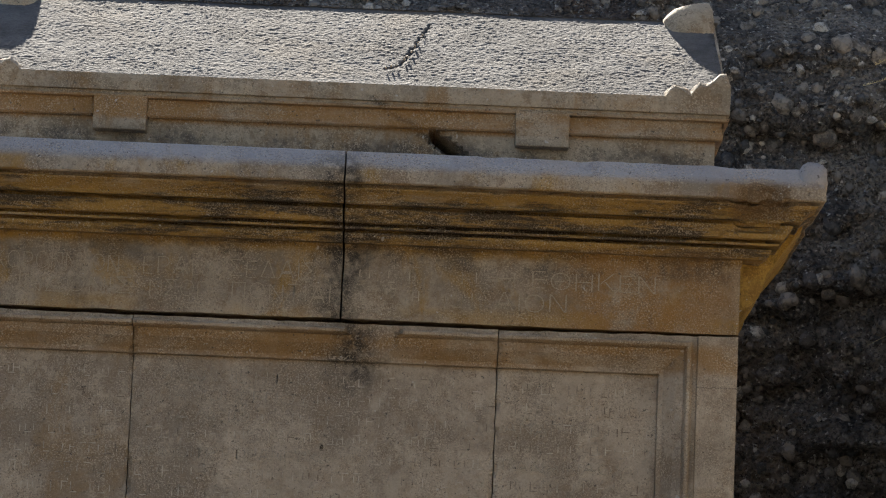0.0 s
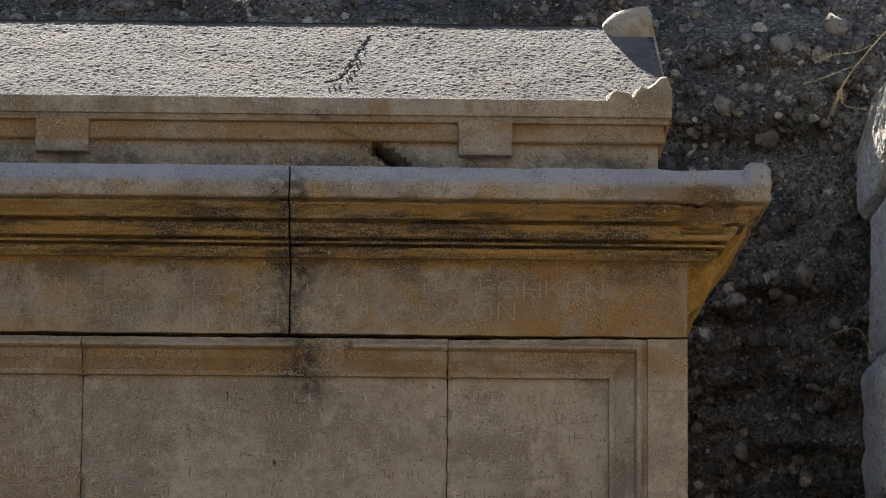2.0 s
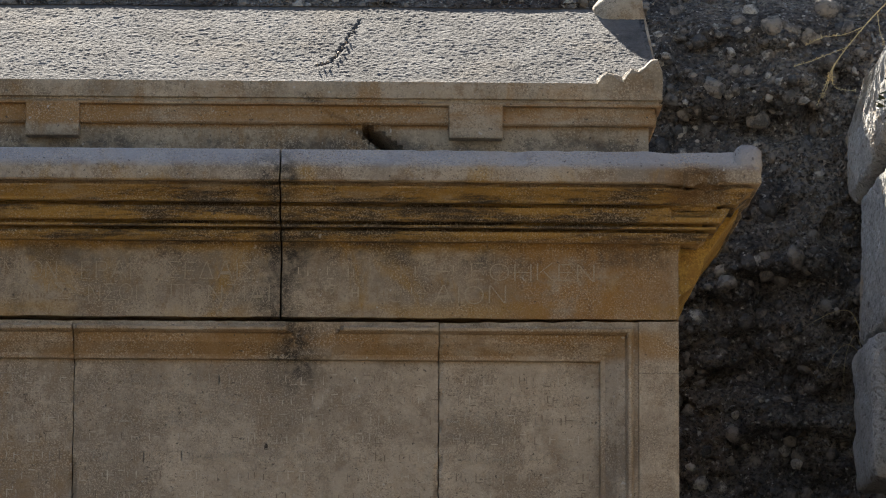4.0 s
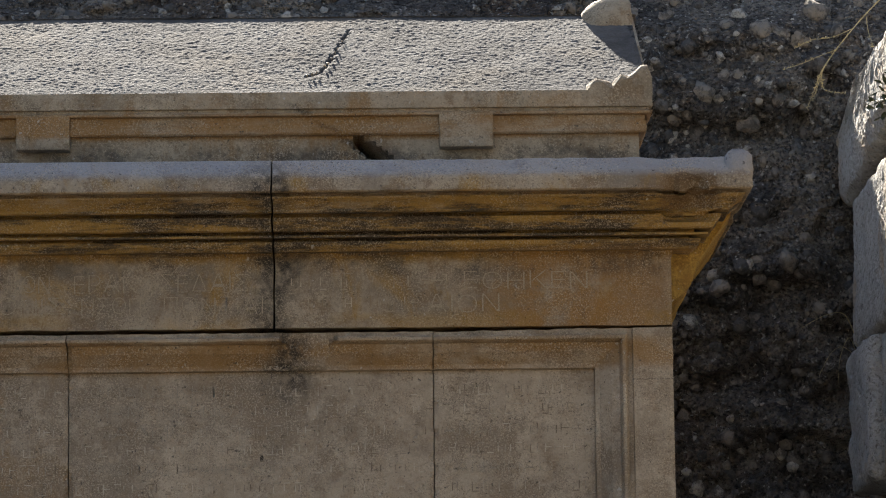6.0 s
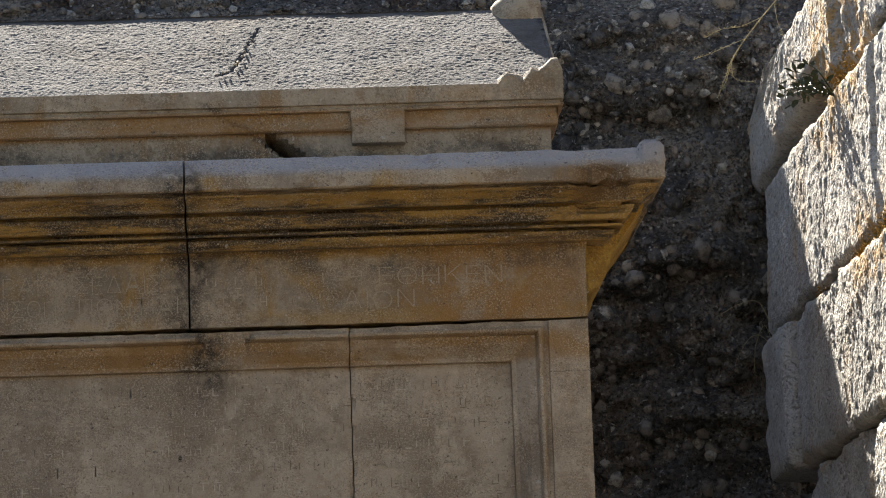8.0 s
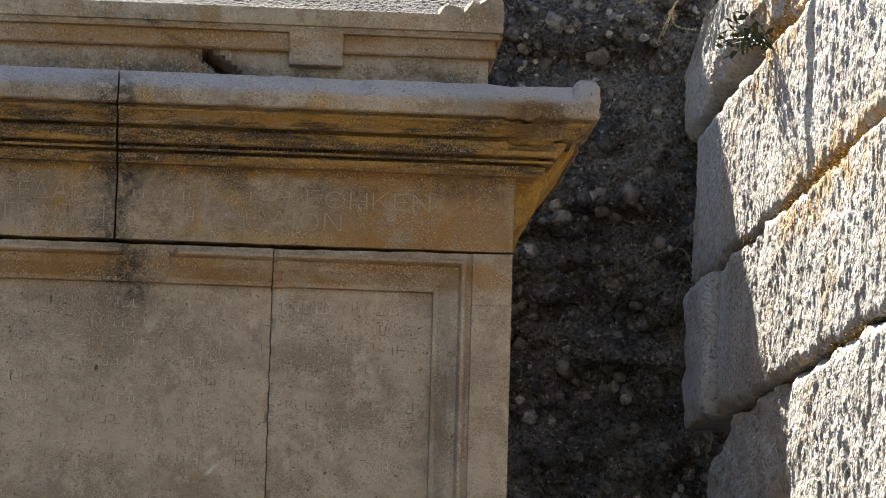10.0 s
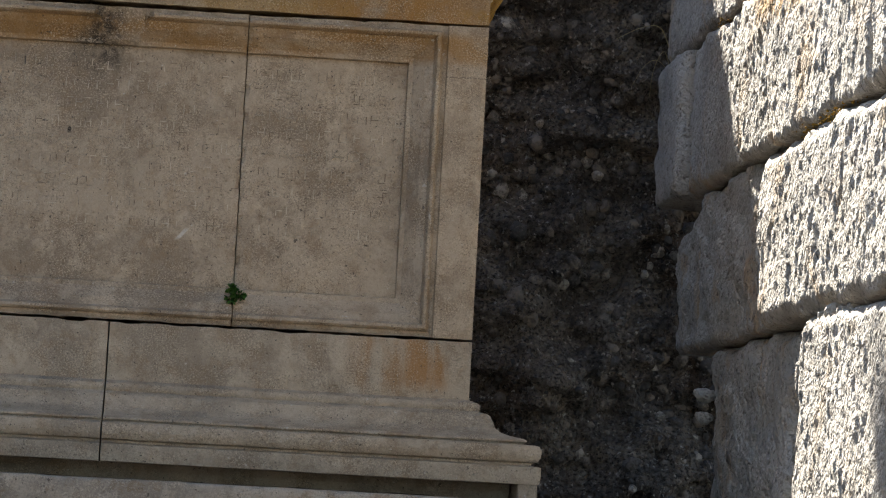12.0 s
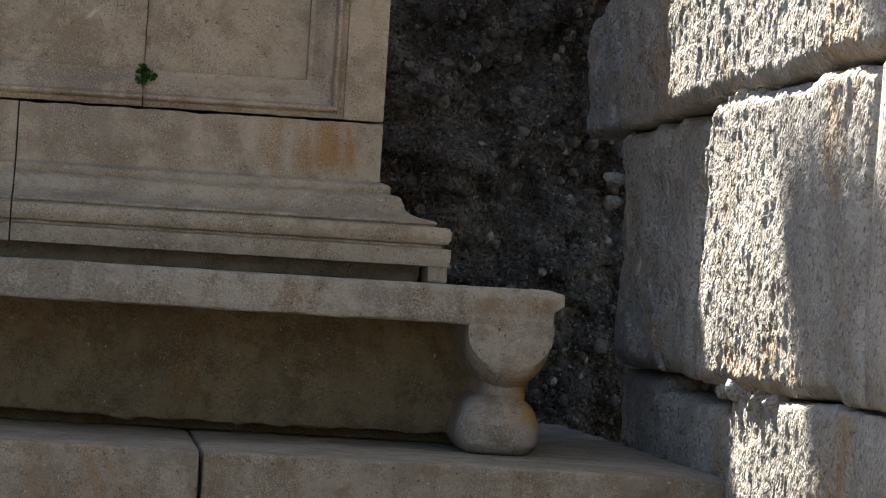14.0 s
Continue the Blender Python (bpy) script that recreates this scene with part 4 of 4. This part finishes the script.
# ---- plants ----
def tube(bm, pts, r0, r1, sides=5):
    """A tapering stem along points."""
    rows = []
    pts = [Vector(p) for p in pts]
    for i, p in enumerate(pts):
        d = (pts[min(i + 1, len(pts) - 1)] - pts[max(i - 1, 0)]).normalized()
        a = d.cross(Vector((0.3, 1, 0.2))).normalized()
        b = d.cross(a)
        r = r0 + (r1 - r0) * i / max(1, len(pts) - 1)
        rows.append([tuple(p + (a * math.cos(t) + b * math.sin(t)) * r) for t in [2 * math.pi * k / sides for k in range(sides + 1)]])
    sheet(bm, rows)


def leaf(bm, base, way, length, width, rng):
    """A folded oval blade of six faces."""
    way = Vector(way).normalized()
    side = way.cross(Vector((rng.uniform(-1, 1), rng.uniform(-1, 1), rng.uniform(-0.3, 1)))).normalized()
    up = side.cross(way)
    base = Vector(base)
    mid = [base + way * length * t - up * width * 0.12 * math.sin(t * 3) for t in (0, 0.35, 0.7, 1)]
    edge = [(0.35, 0.5), (0.7, 0.42)]
    c = [bm.verts.new(p) for p in mid]
    for s in (-1, 1):
        e = [bm.verts.new(base + way * length * t + side * s * width * w + up * width * 0.15) for t, w in edge]
        bm.faces.new((c[0], e[0], c[1]))
        bm.faces.new((c[1], e[0], e[1], c[2]))
        bm.faces.new((c[2], e[1], c[3]))


def bend(points, n=10):
    """A smooth line through a few points."""
    pts = [Vector(p) for p in points]
    out = []
    for i in range(len(pts) - 1):
        p0, p1, p2, p3 = pts[max(i - 1, 0)], pts[i], pts[i + 1], pts[min(i + 2, len(pts) - 1)]
        for k in range(n):
            t = k / n
            out.append(0.5 * (2 * p1 + (p2 - p0) * t + (2 * p0 - 5 * p1 + 4 * p2 - p3) * t * t + (3 * p1 - p0 - 3 * p2 + p3) * t ** 3))
    return [*out, pts[-1]]


def wall_weed():
    rng = random.Random(5)
    thing = empty("weed", (0, 0, 0), "small fresh green weed rooted in the slab joint", "plant")
    stems, blades = bmesh.new(), bmesh.new()
    for k in range(38):
        a = rng.uniform(0, 2 * math.pi)
        tip = Vector((-0.640 + 0.026 * math.cos(a) * rng.random(), 0.055 - 0.035 * rng.random(), 0.250 + 0.024 * math.sin(a) * rng.random()))
        root = Vector((-0.640, 0.076, 0.245))
        tube(stems, [root, (root + tip) / 2 + Vector((0, -0.006, 0.004)), tip], 0.0009, 0.0006, 4)
        for j in range(3):
            w = (tip - root).normalized() + Vector((rng.uniform(-1, 1), rng.uniform(-0.6, 0.1), rng.uniform(-1, 1))) * 0.9
            leaf(blades, tip, w, rng.uniform(0.012, 0.019), rng.uniform(0.008, 0.013), rng)
    part("stem", stems, LEAF, thing)
    part("foliage", blades, LEAF, thing)


def wall_shrub():
    rng = random.Random(9)
    thing = empty("shrub", (0, 0, 0), "small dark leathery shrub growing out of the wall joint", "plant")
    stems, blades = bmesh.new(), bmesh.new()
    root = Vector((0.745, 0.32, 1.655))
    for k in range(10):
        tip = Vector((0.735 - rng.uniform(0.05, 0.15), 0.32 + rng.uniform(-0.08, 0.40), 1.655 + rng.uniform(-0.02, 0.11)))
        line = bend([root, (root + tip) / 2 + Vector((0, 0, 0.02)), tip], 5)
        tube(stems, line, 0.0022, 0.0009, 4)
        for p in line[3:]:
            for j in range(1):
                w = Vector((rng.uniform(-1, 0.4), rng.uniform(-0.5, 0.8), rng.uniform(-0.7, 0.7)))
                leaf(blades, p, w, rng.uniform(0.018, 0.034), rng.uniform(0.011, 0.017), rng)
    part("stem", stems, DARKLEAF, thing)
    part("foliage", blades, DARKLEAF, thing)


def dry_stalk(name, lines, seeds, label, radius=0.0026):
    rng = random.Random(len(lines))
    thing = empty(name, (0, 0, 0), label, "dry plant")
    stems, heads = bmesh.new(), bmesh.new()
    for i, pts in enumerate(lines):
        line = bend(pts, 8)
        tube(stems, line, radius * (1 if i == 0 else 0.45), radius * 0.3, 5)
        for p in line[len(line) // 3:]:
            for j in range(seeds):
                w = Vector((rng.uniform(-1, 1), rng.uniform(-1, 1), rng.uniform(-0.4, 1)))
                leaf(heads, p, w, rng.uniform(0.005, 0.012), 0.003, rng)
    part("stalk", stems, STRAW, thing)
    if seeds:
        tagged(part("seed_heads", heads, STRAW, thing), kind="stuff")
    else:
        heads.free()


def moss(y, z, dy, dz, n, seed):
    """A cushion of dry orange moss in the wall joint."""
    rng = random.Random(seed)
    spots = []
    for k in range(n * 3):
        spots.append(((WALL_X + rng.uniform(0, 0.03), y + rng.gauss(0, dy), z + rng.gauss(0, dz)), rng.uniform(0.0015, 0.005)))
    tagged(lump_mesh("moss", spots, MOSS), "dry orange moss clinging to the wall joint", "moss", "moss on the wall", "stuff")


wall_weed()
wall_shrub()
Y1 = 1.86
dry_stalk("dry_grass_stalk", [
    [(0.95, Y1, 2.42), (0.816, Y1, 2.293), (0.726, Y1, 2.191), (0.657, Y1, 2.099), (0.629, Y1, 2.034), (0.600, Y1, 1.964)],
    [(0.700, Y1, 2.158), (0.640, Y1, 2.135), (0.583, Y1, 2.111), (0.527, Y1, 2.093)],
    [(0.655, Y1, 2.096), (0.650, Y1, 2.06), (0.662, Y1, 2.024), (0.726, Y1, 2.013)],
    [(0.690, Y1, 2.145), (0.655, Y1, 2.09), (0.634, Y1, 2.03), (0.615, Y1, 1.99)],
    [(0.76, Y1, 2.23), (0.69, Y1, 2.20), (0.62, Y1, 2.19), (0.57, Y1, 2.165)],
    [(0.80, Y1, 2.27), (0.81, Y1, 2.20), (0.84, Y1, 2.14), (0.90, Y1, 2.12)],
], 2, "dry straw-coloured grass stalk hanging over the cliff")
dry_stalk("dry_twig", [
    [(0.76, 1.95, 1.18), (0.729, 1.92, 1.263), (0.698, 1.9, 1.30), (0.64, 1.88, 1.29), (0.564, 1.88, 1.25)],
    [(0.75, 1.95, 1.16), (0.70, 1.9, 1.19), (0.66, 1.9, 1.17), (0.62, 1.9, 1.10)],
    [(0.75, 1.95, 1.17), (0.72, 1.9, 1.22), (0.69, 1.9, 1.16), (0.68, 1.9, 1.07)],
], 0, "bare brown twigs in the corner of the wall", 0.0022)
dry_stalk("dry_grass_tuft", [[(0.39 + 0.012 * k, 2.46, 2.20), (0.385 + 0.011 * k, 2.50, 2.30), (0.37 + 0.016 * k, 2.56, 2.40 + 0.02 * (k % 3))] for k in range(-2, 4)], 1, "yellow dry grass tuft on the cliff", 0.002)
for k, (y, z, dy, dz, n) in enumerate(((0.02, 1.165, 0.12, 0.012, 120), (-0.42, 1.17, 0.14, 0.02, 180), (-0.80, 1.175, 0.12, 0.014, 120), (0.84, 1.165, 0.05, 0.03, 60), (0.25, 1.70, 0.12, 0.03, 120), (-0.95, 0.705, 0.2, 0.008, 60))):
    moss(y, z, dy, dz, n, k)


# ---- unseen tree added on the slope above to cast the shadow on the wall ----
def shadow_tree():
    """Its crown, traced back from the wall's near shadow: dense, with a stepped lower edge."""
    rng = random.Random(21)
    thing = empty("tree", (0, 0, 0), "unseen dense leafy tree added on the slope above for its shadow", "tree")
    trunk, crown = bmesh.new(), bmesh.new()
    way = Vector((-0.212, 1.0, 0.855))
    fork = Vector((-0.40, 2.75, 3.95))
    tube(trunk, bend([(-0.60, 4.4, 3.9), (-0.50, 3.6, 3.75), fork], 6), 0.08, 0.05, 8)

    def reach(z):
        """How far the crown spreads towards the cliff at a height of its shadow."""
        if z > -0.07:
            return -2.10 - (z + 0.07) * 12.0
        return -2.05 + (z + 0.07) * 0.42 if z > -0.33 else (-2.19 + (z + 0.33) * 2.3 if z > -0.48 else -2.64 + (z + 0.48) * 0.25)

    made = 0
    while made < 5600:
        y, z = rng.uniform(-3.1, -1.95), rng.uniform(-0.92, -0.02)
        if y > reach(z) + 0.03 * nz((0, y, z), 14, 3):
            continue
        made += 1
        big = 2.2 if y < reach(z) - 0.15 and z < -0.2 else 1.0
        tip = Vector((WALL_X, y - 0.06, z - 0.17)) + way * rng.uniform(5.1, 5.35)
        if made % 60 == 0:
            tube(trunk, bend([fork, (fork + tip) / 2 + Vector((0, 0, 0.03)), tip], 4), 0.012, 0.003, 4)
        leaf(crown, tip, (rng.uniform(-1, 1), rng.uniform(-1, 1), rng.uniform(-1, 0.5)), rng.uniform(0.05, 0.07) * big, rng.uniform(0.034, 0.045) * big, rng)
    for k in range(260):
        y, z = -2.70 + rng.gauss(0, 0.08), 0.42 + rng.gauss(0, 0.05)
        tip = Vector((WALL_X, y, z)) + way * rng.uniform(5.1, 5.3)
        leaf(crown, tip, (rng.uniform(-1, 1), rng.uniform(-1, 1), rng.uniform(-1, 0.5)), rng.uniform(0.05, 0.075), rng.uniform(0.032, 0.045), rng)
    part("trunk", trunk, CLIFF, thing)
    part("crown", crown, DARKLEAF, thing)


shadow_tree()
